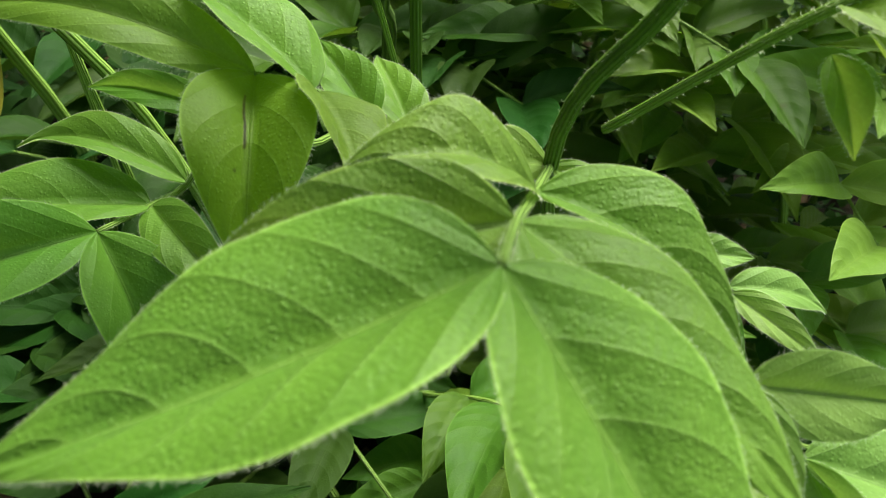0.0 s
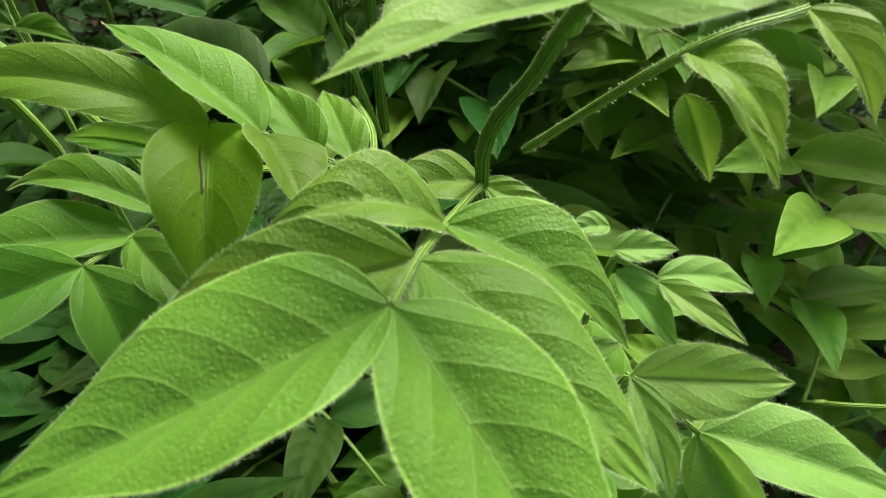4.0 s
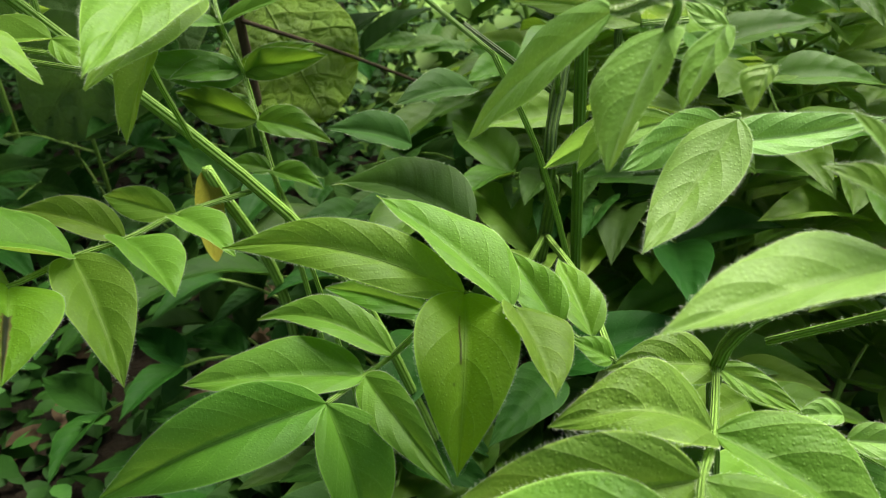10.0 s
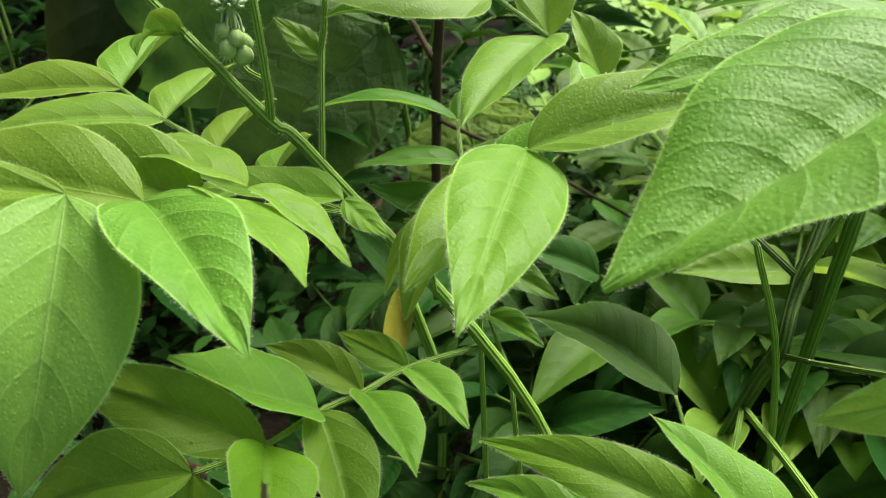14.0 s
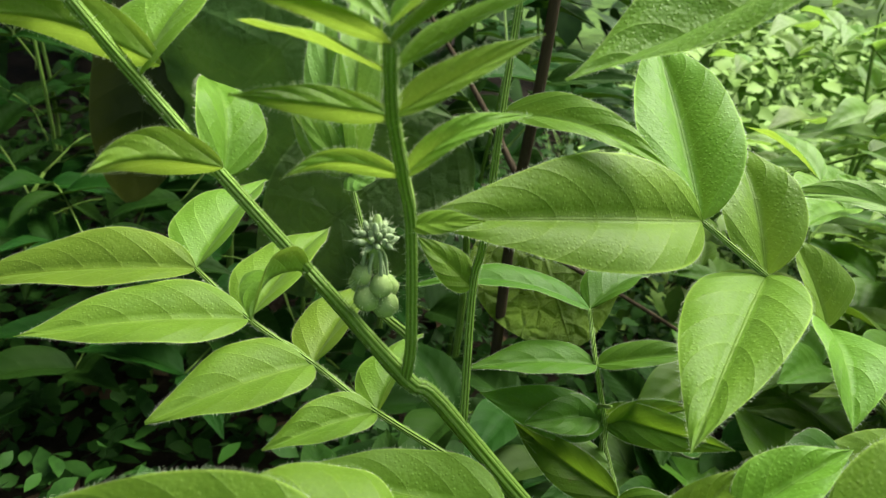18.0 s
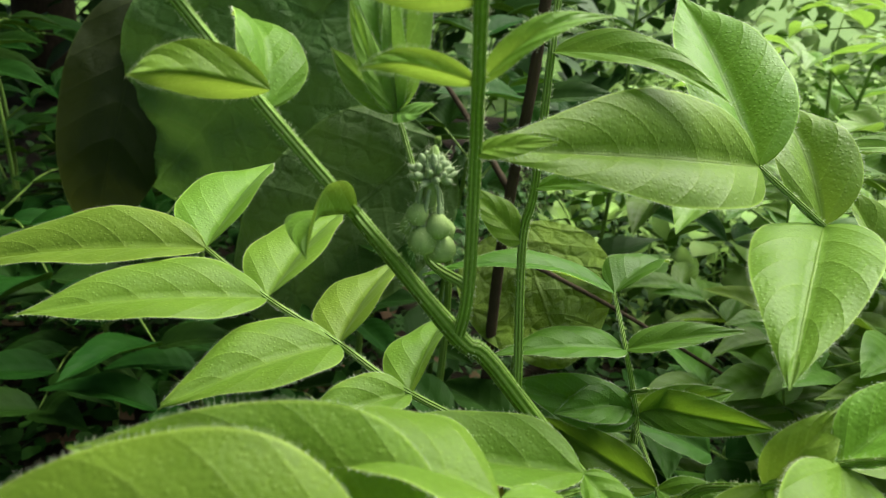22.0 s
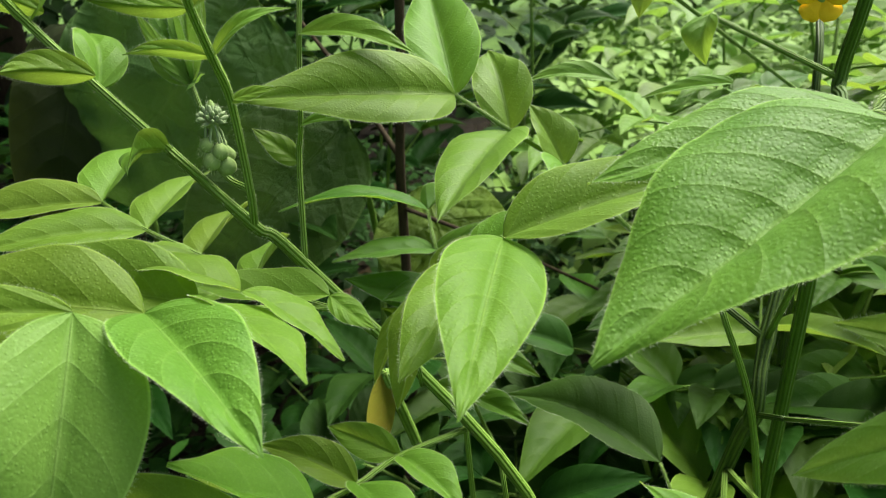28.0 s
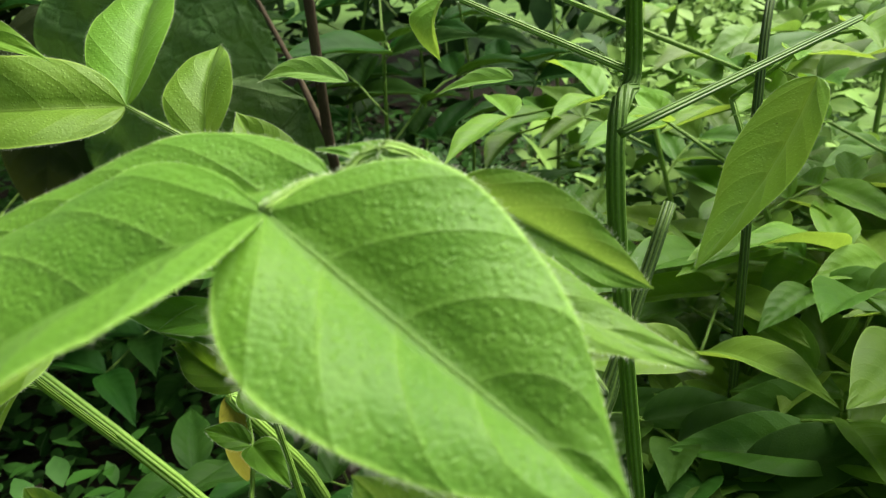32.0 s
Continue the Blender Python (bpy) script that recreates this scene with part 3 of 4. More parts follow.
leaflet(leaf_p, (-97.5, 124.8, 271.8), (-74.9, 102.6, 257.6), 15.4, (0.47, -0.08, 0.88), 1, LEAF, fold=1.1)
leaflet(leaf_p, (-97.5, 124.8, 271.8), (-115.2, 103.5, 294.5), 23.1, (0.41, 0.48, 0.77), -2.2, LEAF, fold=0.95)
leaflet(leaf_p, (-94.7, 138.6, 268.1), (-72.8, 122.4, 265.6), 16.3, (0.32, 0.28, 0.91), 0.8, LEAF, fold=0.95)
leaflet(leaf_p, (-94.7, 138.6, 268.1), (-118.7, 134.9, 276.2), 10.1, (0.35, -0.3, 0.89), 2.6, LEAF, fold=1.1)
leaflet(leaf_p, (-90.3, 153.4, 266.5), (-69.9, 143.6, 262.6), 13.1, (0.25, 0.12, 0.96), 0.7, LEAF, fold=0.95)
leaflet(leaf_p, (-90.3, 153.4, 266.5), (-111.3, 155.2, 269.6), 8.9, (0.06, -0.64, 0.77), 2.1, LEAF, fold=0.95)
leaf_h = rachis(shrub_k, 0.65, 0.75, (-100.5, 162.5, 294.8), (-99.8, 145.2, 309.3), (-105, 122.6, 319.6), (-106.9, 113.4, 320.8), (-109.6, 102.2, 323.9), (-111.7, 90.8, 329.2))
leaflet(leaf_h, (-111.7, 87.8, 334.2), (-106.1, 65.9, 298.2), 22.1, (0.72, -0.54, 0.44), 4.3, YOUNG, fold=0.95)
leaflet(leaf_h, (-111.7, 87.8, 334.2), (-144, 73.2, 332.5), 7.8, (0.22, -0.57, 0.79), 3.6, LEAF, fold=0.8)
leaflet(leaf_h, (-109.6, 99.2, 328.9), (-74.5, 78.8, 323.5), 18.2, (0.14, -0.02, 0.99), 1.2, HAIRY, fold=0.95)
leaflet(leaf_h, (-109.6, 99.2, 328.9), (-144.5, 83, 330.5), 21, (0.29, -0.54, 0.79), 3.8, LEAF, fold=0.6)
leaflet(leaf_h, (-106.9, 110.4, 325.8), (-80.5, 99.8, 320.9), 18.7, (0.33, 0.44, 0.83), 0.9, LEAF, fold=0.8)
leaflet(leaf_h, (-107.6, 109.9, 325.9), (-141.2, 96.8, 332.5), 18.1, (0.36, -0.53, 0.77), 1.1, LEAF, fold=0.8)
leaflet(leaf_h, (-105, 119.6, 324.6), (-84.6, 119.3, 313.5), 13.8, (0.46, 0.31, 0.83), 0.7, LEAF, fold=0.8)
leaflet(leaf_h, (-104.6, 118, 325.4), (-127.7, 109.6, 331), 18.2, (0.14, 0.25, 0.96), 0.8, LEAF, fold=0.8)
leaflet(leaf_h, (-99.8, 142.2, 314.3), (-88, 139.6, 309.4), 6.4, (0.27, -0.4, 0.87), -0.8, LEAF, fold=0.6)
leaflet(leaf_h, (-99.8, 142.2, 314.3), (-129.3, 130.1, 318.7), 14.3, (0.18, -0.08, 0.98), -1.9, LEAF, fold=0.95)
leaf_i = rachis(shrub_k, 0.9, 0.68, (-89.6, 167.9, 278.8), (-85.7, 151.9, 309), (-77, 148.2, 316.9), (-69.3, 149.1, 322.8), (-60.5, 140.2, 332.7))
leaflet(leaf_i, (-60.5, 140.2, 332.7), (-52.7, 91.3, 325.7), 18.5, (0.31, -0.09, 0.95), 1.5, LEAF, fold=0.6)
leaflet(leaf_i, (-60.5, 140.2, 332.7), (-19.7, 163.1, 343.2), 19, (-0.04, -0.35, 0.93), 1.4, LEAF, fold=0.95)
leaflet(leaf_i, (-69.3, 149.1, 322.8), (-70.9, 112.7, 315.5), 15.6, (0.18, -0.2, 0.96), 1.1, LEAF, fold=0.6)
leaflet(leaf_i, (-69.3, 149.1, 322.8), (-57.2, 160.9, 332.4), 9.6, (-0.17, -0.51, 0.84), 0.6, LEAF, fold=1.1)
leaflet(leaf_i, (-77, 148.2, 316.9), (-79.1, 129.2, 297.4), 12.2, (-0.3, -0.67, 0.68), 0.8, LEAF, fold=0.95)
leaflet(leaf_i, (-77, 148.2, 316.9), (-69.8, 154.6, 328.1), 7.3, (-0.04, -0.86, 0.52), 1.5, LEAF, fold=1.1)
leaflet(leaf_i, (-85.7, 151.9, 309), (-90.1, 141.4, 293.7), 6.6, (-0.48, -0.65, 0.59), 0.6, LEAF, fold=0.95)
leaf_q = rachis(shrub_k, 0.95, 0.71, (-104.1, 160.7, 300.2), (-136.5, 165.8, 302.1), (-151.6, 164.8, 308.7), (-166.9, 163.4, 314.8), (-183.7, 166.3, 320.3))
leaflet(leaf_q, (-183.7, 166.3, 320.3), (-223.2, 139.2, 316.3), 17.8, (0.09, -0.27, 0.96), 1.4, LEAF, fold=0.95)
leaflet(leaf_q, (-183.7, 166.3, 320.3), (-191.7, 200.3, 329.3), 19.3, (-0.19, -0.29, 0.94), 1.1, LEAF, fold=1.1)
leaflet(leaf_q, (-166.9, 163.4, 314.8), (-196.5, 132, 316.1), 18.1, (0.19, -0.14, 0.97), 1.3, LEAF, fold=0.8)
leaflet(leaf_q, (-166.9, 163.4, 314.8), (-172.9, 201.4, 320.8), 17.8, (-0.2, -0.18, 0.96), 1.2, LEAF, fold=0.95)
leaflet(leaf_q, (-151.6, 164.8, 308.7), (-167.7, 135.4, 306.1), 18.3, (0.11, -0.14, 0.98), 1, LEAF, fold=0.8)
leaflet(leaf_q, (-151.6, 164.8, 308.7), (-155.6, 196.8, 313.7), 16.2, (-0.36, -0.19, 0.91), 1, LEAF, fold=0.95)
leaflet(leaf_q, (-136.5, 165.8, 302.1), (-150.5, 147, 299.3), 11.1, (0.09, -0.21, 0.97), 0.7, LEAF, fold=0.95)
leaflet(leaf_q, (-136.5, 165.8, 302.1), (-139.5, 190.8, 307.1), 13.7, (-0.51, -0.23, 0.83), 0.8, LEAF, fold=1.1)
leaf_m = rachis(shrub_k, 1.3, 0.98, (-137, 142.8, 343.8), (-148.8, 138, 357.6), (-158.9, 132.8, 371.1), (-163.7, 126.1, 382.8), (-173.5, 124.8, 390.1))
leaflet(leaf_m, (-137, 142.8, 343.8), (-134.8, 127, 342.6), 9.1, (-0.66, -0.15, 0.73), 2.9, LEAF, fold=1.1)
leaflet(leaf_m, (-145, 133.9, 361), (-149.8, 115.4, 363.9), 7.2, (-0.92, 0.28, 0.26), 3.5, LEAF, fold=1.1)
leaflet(leaf_m, (-148.8, 138, 357.6), (-164, 150.6, 367.7), 11.6, (0.58, 0.06, 0.81), 4, LEAF, fold=0.8)
leaflet(leaf_m, (-155.7, 134.2, 373.2), (-165.3, 113.7, 380.5), 7.6, (-0.81, 0.49, 0.32), 4.3, LEAF, fold=1.1)
leaflet(leaf_m, (-158.9, 132.8, 371.1), (-162.9, 158.8, 383.1), 15.5, (-0.16, -0.43, 0.89), 2.9, LEAF, fold=0.8)
leaflet(leaf_m, (-163.7, 126.1, 382.8), (-176.1, 115.3, 387.1), 6.3, (0.61, -0.42, 0.67), 3.1, LEAF, fold=1.1)
leaflet(leaf_m, (-163.7, 126.1, 382.8), (-163.2, 132, 394.6), 7.9, (0.85, -0.49, 0.21), 1.3, LEAF, fold=1.1)
leaflet(leaf_m, (-173.5, 124.8, 390.1), (-176.5, 150.8, 404.1), 15.9, (0.02, -0.47, 0.88), -1.8, LEAF, fold=0.6)
leaflet(leaf_m, (-173.5, 124.8, 390.1), (-186.1, 119.7, 392.7), 3.7, (0.38, -0.93, 0.02), 0.4, LEAF, fold=0.95)
leaf_k = rachis(shrub_k, 1.25, 0.94, (-122.5, 149.9, 325.3), (-120.9, 147.6, 334.8), (-120.8, 144.5, 355.2), (-118.8, 137.6, 364.9), (-116.9, 130.7, 374.4), (-115.5, 127.2, 379.7), (-114.8, 125.5, 383.3))
leaflet(leaf_k, (-114, 124, 385.3), (-142.3, 113.2, 392.2), 6.8, (0.31, -0.23, 0.92), 3.1, LEAF, fold=0.95)
leaflet(leaf_k, (-114, 124, 385.3), (-93.5, 142.7, 403.5), 9.8, (-0.46, -0.3, 0.83), 1, LEAF, fold=0.95)
leaflet(leaf_k, (-114.8, 125.5, 383.3), (-127.1, 112, 389.1), 4.2, (-0.25, 0.57, 0.78), 0.6, LEAF, fold=0.6)
leaflet(leaf_k, (-114.8, 125.5, 383.3), (-97.6, 140.4, 396.8), 5.8, (-0.32, -0.4, 0.86), 0.8, LEAF, fold=0.8)
leaflet(leaf_k, (-115.5, 127.2, 379.7), (-132.5, 122.9, 383.5), 9.3, (0.11, 0.39, 0.92), 0.5, LEAF, fold=0.6)
leaflet(leaf_k, (-115.5, 127.2, 379.7), (-101.4, 136.8, 390.3), 6.9, (-0.37, -0.39, 0.84), 0.6, LEAF, fold=0.8)
leaflet(leaf_k, (-116.9, 130.7, 374.4), (-129.5, 118.2, 376.7), 4, (-0.71, 0.7, -0.09), 3.2, LEAF, fold=1.1)
leaflet(leaf_k, (-116.9, 130.7, 374.4), (-103.6, 140.3, 384.4), 4.7, (0.01, -0.73, 0.69), 0.6, LEAF, fold=0.95)
leaflet(leaf_k, (-118.8, 137.6, 364.9), (-106.1, 147.2, 373.4), 4, (0.05, -0.7, 0.72), 3.3, LEAF, fold=0.8)
leaflet(leaf_k, (-118.8, 137.6, 364.9), (-126.4, 122.5, 366.9), 3.7, (-0.82, 0.46, 0.33), 3.1, LEAF, fold=0.8)
leaflet(leaf_k, (-120.8, 144.5, 355.2), (-110.4, 146.2, 358), 4, (-0.1, -0.66, 0.75), 0.3, LEAF, fold=0.6)
leaf_z = rachis(shrub_s, 0.9, 0.68, (-18.1, 208.3, 292.1), (-46.2, 207.5, 314.9), (-61.1, 199.6, 331.3), (-73.7, 193.5, 341), (-86.2, 187, 350.6))
leaflet(leaf_z, (-86.2, 187, 350.6), (-122, 147.6, 354.6), 21.1, (0.55, -0.42, 0.72), 1.6, LEAF, fold=0.8)
leaflet(leaf_z, (-86.2, 187, 350.6), (-108.2, 226.2, 375.3), 19, (0.09, -0.49, 0.87), 1.5, LEAF, fold=0.95)
leaflet(leaf_z, (-73.7, 193.5, 341), (-77.3, 149.5, 330.8), 19, (-0.16, -0.21, 0.96), 1.4, LEAF, fold=0.8)
leaflet(leaf_z, (-73.7, 193.5, 341), (-86.5, 215.7, 357.8), 15.2, (0.12, -0.55, 0.82), 3.1, LEAF, fold=0.95)
leaflet(leaf_z, (-61.1, 199.6, 331.3), (-55.3, 176.1, 325.9), 14.7, (0.31, -0.14, 0.94), 2.5, LEAF, fold=0.95)
leaflet(leaf_z, (-61.1, 199.6, 331.3), (-71.5, 201.8, 346.7), 13.5, (0.7, -0.48, 0.54), 0.6, LEAF, fold=0.95)
leaf_n = rachis(shrub_k, 1, 0.75, (-113.7, 155.9, 314.4), (-118.7, 165.5, 336.7), (-118.3, 167, 345.5), (-120, 172.8, 366), (-122.6, 181.9, 387.9), (-123.8, 185.2, 396.1))
leaflet(leaf_n, (-122.4, 186.2, 396.7), (-92.1, 199.3, 392.6), 17.3, (0.23, -0.24, 0.94), 1, LEAF, fold=0.8)
leaflet(leaf_n, (-123.8, 185.2, 396.1), (-140.1, 180, 402.3), 7.2, (0.41, -0.23, 0.88), 0.5, LEAF, fold=0.6)
leaflet(leaf_n, (-122.6, 181.9, 387.9), (-149.7, 167.3, 385.5), 10.7, (-0.01, -0.14, 0.99), -1.9, LEAF, fold=0.95)
leaflet(leaf_n, (-120, 172.8, 366), (-91.7, 177.5, 361), 8.6, (0.23, -0.46, 0.86), 2.9, LEAF, fold=0.95)
leaflet(leaf_n, (-118.7, 165.5, 336.7), (-127.9, 161, 345.4), 7, (0.72, -0.44, 0.53), 0.4, LEAF, fold=0.6)
leaflet(leaf_n, (-118.3, 167, 345.5), (-96.5, 169.7, 346.3), 6.5, (0.01, -0.33, 0.94), 2.2, LEAF, fold=0.8)
leaf_t = rachis(shrub_t, 0.85, 0.64, (-98.8, 216.9, 280.6), (-104.5, 219, 295.6), (-110.7, 228.4, 305.2))
leaflet(leaf_t, (-110.7, 228.4, 305.2), (-153.3, 206.6, 307.5), 14.1, (0.02, 0.06, 1), 4.8, MATURE, fold=0.8)
leaflet(leaf_t, (-110.7, 228.4, 305.2), (-100.7, 249.2, 309), 15.1, (-0.25, -0.06, 0.97), 2.3, MATURE, fold=0.95)
leaflet(leaf_t, (-104.5, 219, 295.6), (-131.3, 199.3, 295.6), 13.2, (0.06, -0.08, 0.99), 1, MATURE, fold=0.8)
leaflet(leaf_t, (-104.5, 219, 295.6), (-79.3, 228.7, 303.4), 8.3, (-0.14, -0.39, 0.91), 0.8, MATURE, fold=0.95)
leaflet(leaf_t, (-98.8, 216.9, 280.6), (-126.4, 197.7, 291.3), 13, (0.59, -0.49, 0.64), -2.1, MATURE, fold=0.6)
leaflet(leaf_t, (-98.8, 216.9, 280.6), (-78.6, 228.1, 287.5), 9.5, (0.27, -0.81, 0.52), 0.7, MATURE, fold=0.95)
leaflet(leaf_t, (-95.3, 214, 271.9), (-117.3, 205.6, 276.5), 12.5, (0.23, -0.08, 0.97), -1.4, MATURE, fold=0.6)
leaf_j = rachis(shrub_g, 1.1, 0.83, (-2.8, 241.3, 268.5), (0.5, 162, 351.4), (-2.7, 144.1, 358), (-1.4, 132.8, 359.2))
leaflet(leaf_j, (-1.4, 132.8, 359.2), (-36.4, 93.4, 335.8), 35, (-0.25, -0.32, 0.91), -0.6, HAIRY, fold=0.85)
leaflet(leaf_j, (-1.4, 132.8, 359.2), (31.7, 130.8, 340.1), 26, (0.46, -0.38, 0.80), -1.2, HAIRY, fold=0.8)
leaflet(leaf_j, (-2.7, 144.1, 358), (-42.6, 122, 349.9), 19, (0.03, -0.39, 0.92), 1.4, HAIRY, fold=0.7)
leaflet(leaf_j, (-2.7, 144.1, 358), (32.6, 153.8, 339), 14, (0.49, -0.09, 0.87), -2.1, HAIRY, fold=0.6)
leaflet(leaf_j, (0.5, 162, 351.4), (-14.3, 156.2, 356.7), 7.5, (0.35, -0.04, 0.94), 0.5, HAIRY, fold=0.95)
leaflet(leaf_j, (0.5, 162, 351.4), (23.2, 168.9, 338.8), 10.6, (0.47, -0.78, 0.42), 2.7, HAIRY, fold=0.95)
leaf_r = rachis(shrub_g, 0.8, 0.6, (2.7, 215.6, 257.1), (20.4, 104, 330.1), (13.7, 103.6, 332.1))
leaflet(leaf_r, (13.7, 103.6, 332.1), (-8.4, 121.1, 305.9), 12.3, (-0.82, -0.26, 0.52), 1.2, YOUNG, fold=0.6)
leaflet(leaf_r, (20.4, 104, 330.1), (14.7, 91.2, 317), 13.4, (-0.71, -0.32, 0.62), 0.6, YOUNG, fold=0.8)
leaflet(leaf_r, (27.1, 105.7, 330.2), (22.7, 98.9, 321.6), 7.6, (-0.74, -0.28, 0.61), 0.4, YOUNG, fold=0.6)
leaflet(leaf_r, (33, 104.4, 325.9), (30.9, 100.8, 321.2), 4.6, (-0.63, -0.44, 0.63), 0.6, YOUNG, fold=1.1)
leaf_u = rachis(shrub_g, 0.8, 0.6, (2.7, 215.6, 257.1), (38.4, 153, 300))
leaflet(leaf_u, (27, 152.6, 298.4), (1.4, 156.2, 284.4), 7.9, (-0.4, -0.74, 0.54), 5.3, PALE, fold=1.1)
leaflet(leaf_u, (19.8, 148.1, 299.7), (8.7, 147, 288.6), 7.8, (-0.52, -0.63, 0.58), 1.6, PALE, fold=0.95)
leaflet(leaf_u, (34.6, 147.6, 300.5), (16.7, 127.4, 299.1), 9.3, (0.71, -0.65, 0.29), -1.6, PALE, fold=0.6)
leaflet(leaf_u, (36.8, 144.5, 302.5), (21.3, 116.8, 289.6), 12.7, (-0.04, -0.4, 0.91), -2.1, PALE, fold=0.6)
leaflet(leaf_u, (35.1, 148.4, 296.1), (67.7, 163, 296.8), 8.8, (0.23, -0.56, 0.79), -2.1, PALE, fold=0.95)
leaf_s = rachis(shrub_s, 1, 0.75, (3.6, 230.8, 351.1), (-29.6, 219.8, 367.3))
leaflet(leaf_s, (-29.6, 219.8, 367.3), (-29, 214.7, 355.4), 9.3, (-0.46, -0.82, 0.33), 2.3, LEAF, fold=1.1)
leaflet(leaf_s, (-43.4, 216.6, 377.2), (-45.9, 210.5, 366.9), 8.8, (-0.16, -0.83, 0.53), 1.2, LEAF, fold=1.1)
leaflet(leaf_s, (33.7, 269.7, 343.3), (15.8, 242.9, 306.1), 20.7, (-0.52, -0.55, 0.65), -3, LEAF, fold=0.8)
leaflet(leaf_s, (-50.4, 213.2, 351.2), (-75.9, 214.3, 349.8), 6.9, (-0.07, -0.49, 0.87), 2.6, PALE, fold=0.95)
leaflet(leaf_s, (-21.8, 231.9, 348.9), (-46.8, 243.5, 341.9), 6.3, (-0.4, -0.35, 0.85), 0.9, PALE, fold=0.95)
leaf_w = rachis(shrub_g, 0.8, 0.6, (25.3, 137.6, 321.9), (18, 134.1, 322.1))
leaflet(leaf_w, (18, 134.1, 322.1), (-3.2, 140.9, 323.6), 8.8, (-0.14, -0.61, 0.78), 2.2, YOUNG, fold=1.1)
leaflet(leaf_w, (25.3, 137.6, 321.9), (9.4, 134.7, 332.6), 4.7, (0.15, -0.99, -0.05), -1.2, YOUNG, fold=0.6)
leaflet(leaf_w, (32.1, 140.3, 320.2), (23.9, 138.3, 324.7), 4, (0.47, -0.7, 0.55), -0.6, YOUNG, fold=0.6)
leaf_uu = rachis(shrub_t, 0.7, 0.52, (-72.6, 182.5, 250.2), (-86.5, 200.1, 255.9), (-90.6, 204.6, 270.6), (-101.5, 219, 281.9), (-97.1, 206.8, 293.7))
leaflet(leaf_uu, (-90.6, 204.6, 270.6), (-121.2, 211.6, 275.7), 11, (-0.11, -0.85, 0.51), 3.2, MATURE, fold=0.95)
leaflet(leaf_uu, (-90.6, 204.6, 270.6), (-66.1, 202.6, 265.4), 11.2, (0.14, -0.51, 0.85), 2.5, MATURE, fold=0.95)
leaflet(leaf_uu, (-86.5, 200.1, 255.9), (-100.5, 197.1, 258.9), 7.2, (0.28, -0.45, 0.85), 1.5, MATURE, fold=0.95)
leaflet(leaf_uu, (-86.5, 200.1, 255.9), (-66.3, 191.5, 255.7), 9.2, (-0.04, -0.13, 0.99), 0.7, MATURE, fold=1.1)
leaflet(leaf_uu, (-101.5, 219, 281.9), (-68.7, 213.6, 288.7), 10, (-0.24, -0.83, 0.49), -2, MATURE, fold=0.8)
leaflet(leaf_uu, (-101.5, 219, 281.9), (-115.9, 201.7, 283.8), 10.6, (0.47, -0.29, 0.84), 0.7, MATURE, fold=0.8)
leaf_jj = rachis(shrub_s, 0.9, 0.68, (14.5, 372, 320), (-52.7, 230.2, 380.9), (-72.7, 180.2, 400.9))
leaflet(leaf_jj, (-72.7, 180.2, 400.9), (-104.3, 153.3, 377.1), 22.5, (-0.19, -0.51, 0.84), -2.9, HAIRY, fold=0.95)
leaf_sh = rachis(shrub_k, 0.7, 0.52, (-124.8, 144.8, 339.8), (-135.9, 151.7, 357.1))
leaflet(leaf_sh, (-135.9, 151.7, 357.1), (-143.6, 165.3, 384.9), 7, (0.53, -0.69, 0.48), 5.7, PALE, fold=1.1)
leaflet(leaf_sh, (-135.9, 151.7, 357.1), (-146.8, 161.2, 383.5), 6.6, (0.23, -0.88, 0.41), 5.4, PALE, fold=1.1)
leaflet(leaf_sh, (-135.9, 151.7, 357.1), (-137.3, 161.7, 379.5), 6.6, (-0.6, -0.75, 0.3), -1.5, PALE, fold=0.6)
leaflet(leaf_sh, (-135.9, 151.7, 357.1), (-137.7, 139.7, 373.4), 4.5, (0.96, -0.27, -0.09), -1.2, PALE, fold=0.6)
leaflet(leaf_sh, (-135.9, 151.7, 357.1), (-148, 152.9, 364.7), 4.6, (0.08, -0.96, 0.26), 1.4, PALE, fold=0.95)
leaflet(leaf_sh, (-135.9, 151.7, 357.1), (-126.5, 143.4, 360.7), 4.8, (-0.56, -0.3, 0.77), -0.8, PALE, fold=0.6)
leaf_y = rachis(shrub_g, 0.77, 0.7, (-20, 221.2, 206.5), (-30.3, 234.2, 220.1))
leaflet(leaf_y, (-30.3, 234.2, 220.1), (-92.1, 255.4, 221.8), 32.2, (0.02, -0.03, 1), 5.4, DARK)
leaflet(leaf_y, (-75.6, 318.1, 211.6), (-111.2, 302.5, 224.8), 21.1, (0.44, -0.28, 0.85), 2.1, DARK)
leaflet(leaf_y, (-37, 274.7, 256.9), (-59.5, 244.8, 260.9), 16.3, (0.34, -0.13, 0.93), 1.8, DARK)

stem("stem", shrub_a, 1.6, 1.0, (70, 260, 0), (58, 190, 150), (39.3, 131.9, 255), (45.6, 105.4, 293.3), (47.9, 88.5, 309.2), hairs=700, mat=STEM_MID)
stem("stem", shrub_b, 1.6, 1.0, (60, 220, 0), (64, 150, 130), (59.3, 79.5, 259.4))
stem("branch", shrub_b, 1.0, 0.8, (62, 190, 60), (68, 160, 170), (69.4, 136.1, 232.7))
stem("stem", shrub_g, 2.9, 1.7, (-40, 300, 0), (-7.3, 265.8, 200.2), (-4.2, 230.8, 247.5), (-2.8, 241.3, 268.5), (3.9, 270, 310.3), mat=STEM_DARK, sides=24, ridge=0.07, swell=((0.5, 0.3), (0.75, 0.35)))
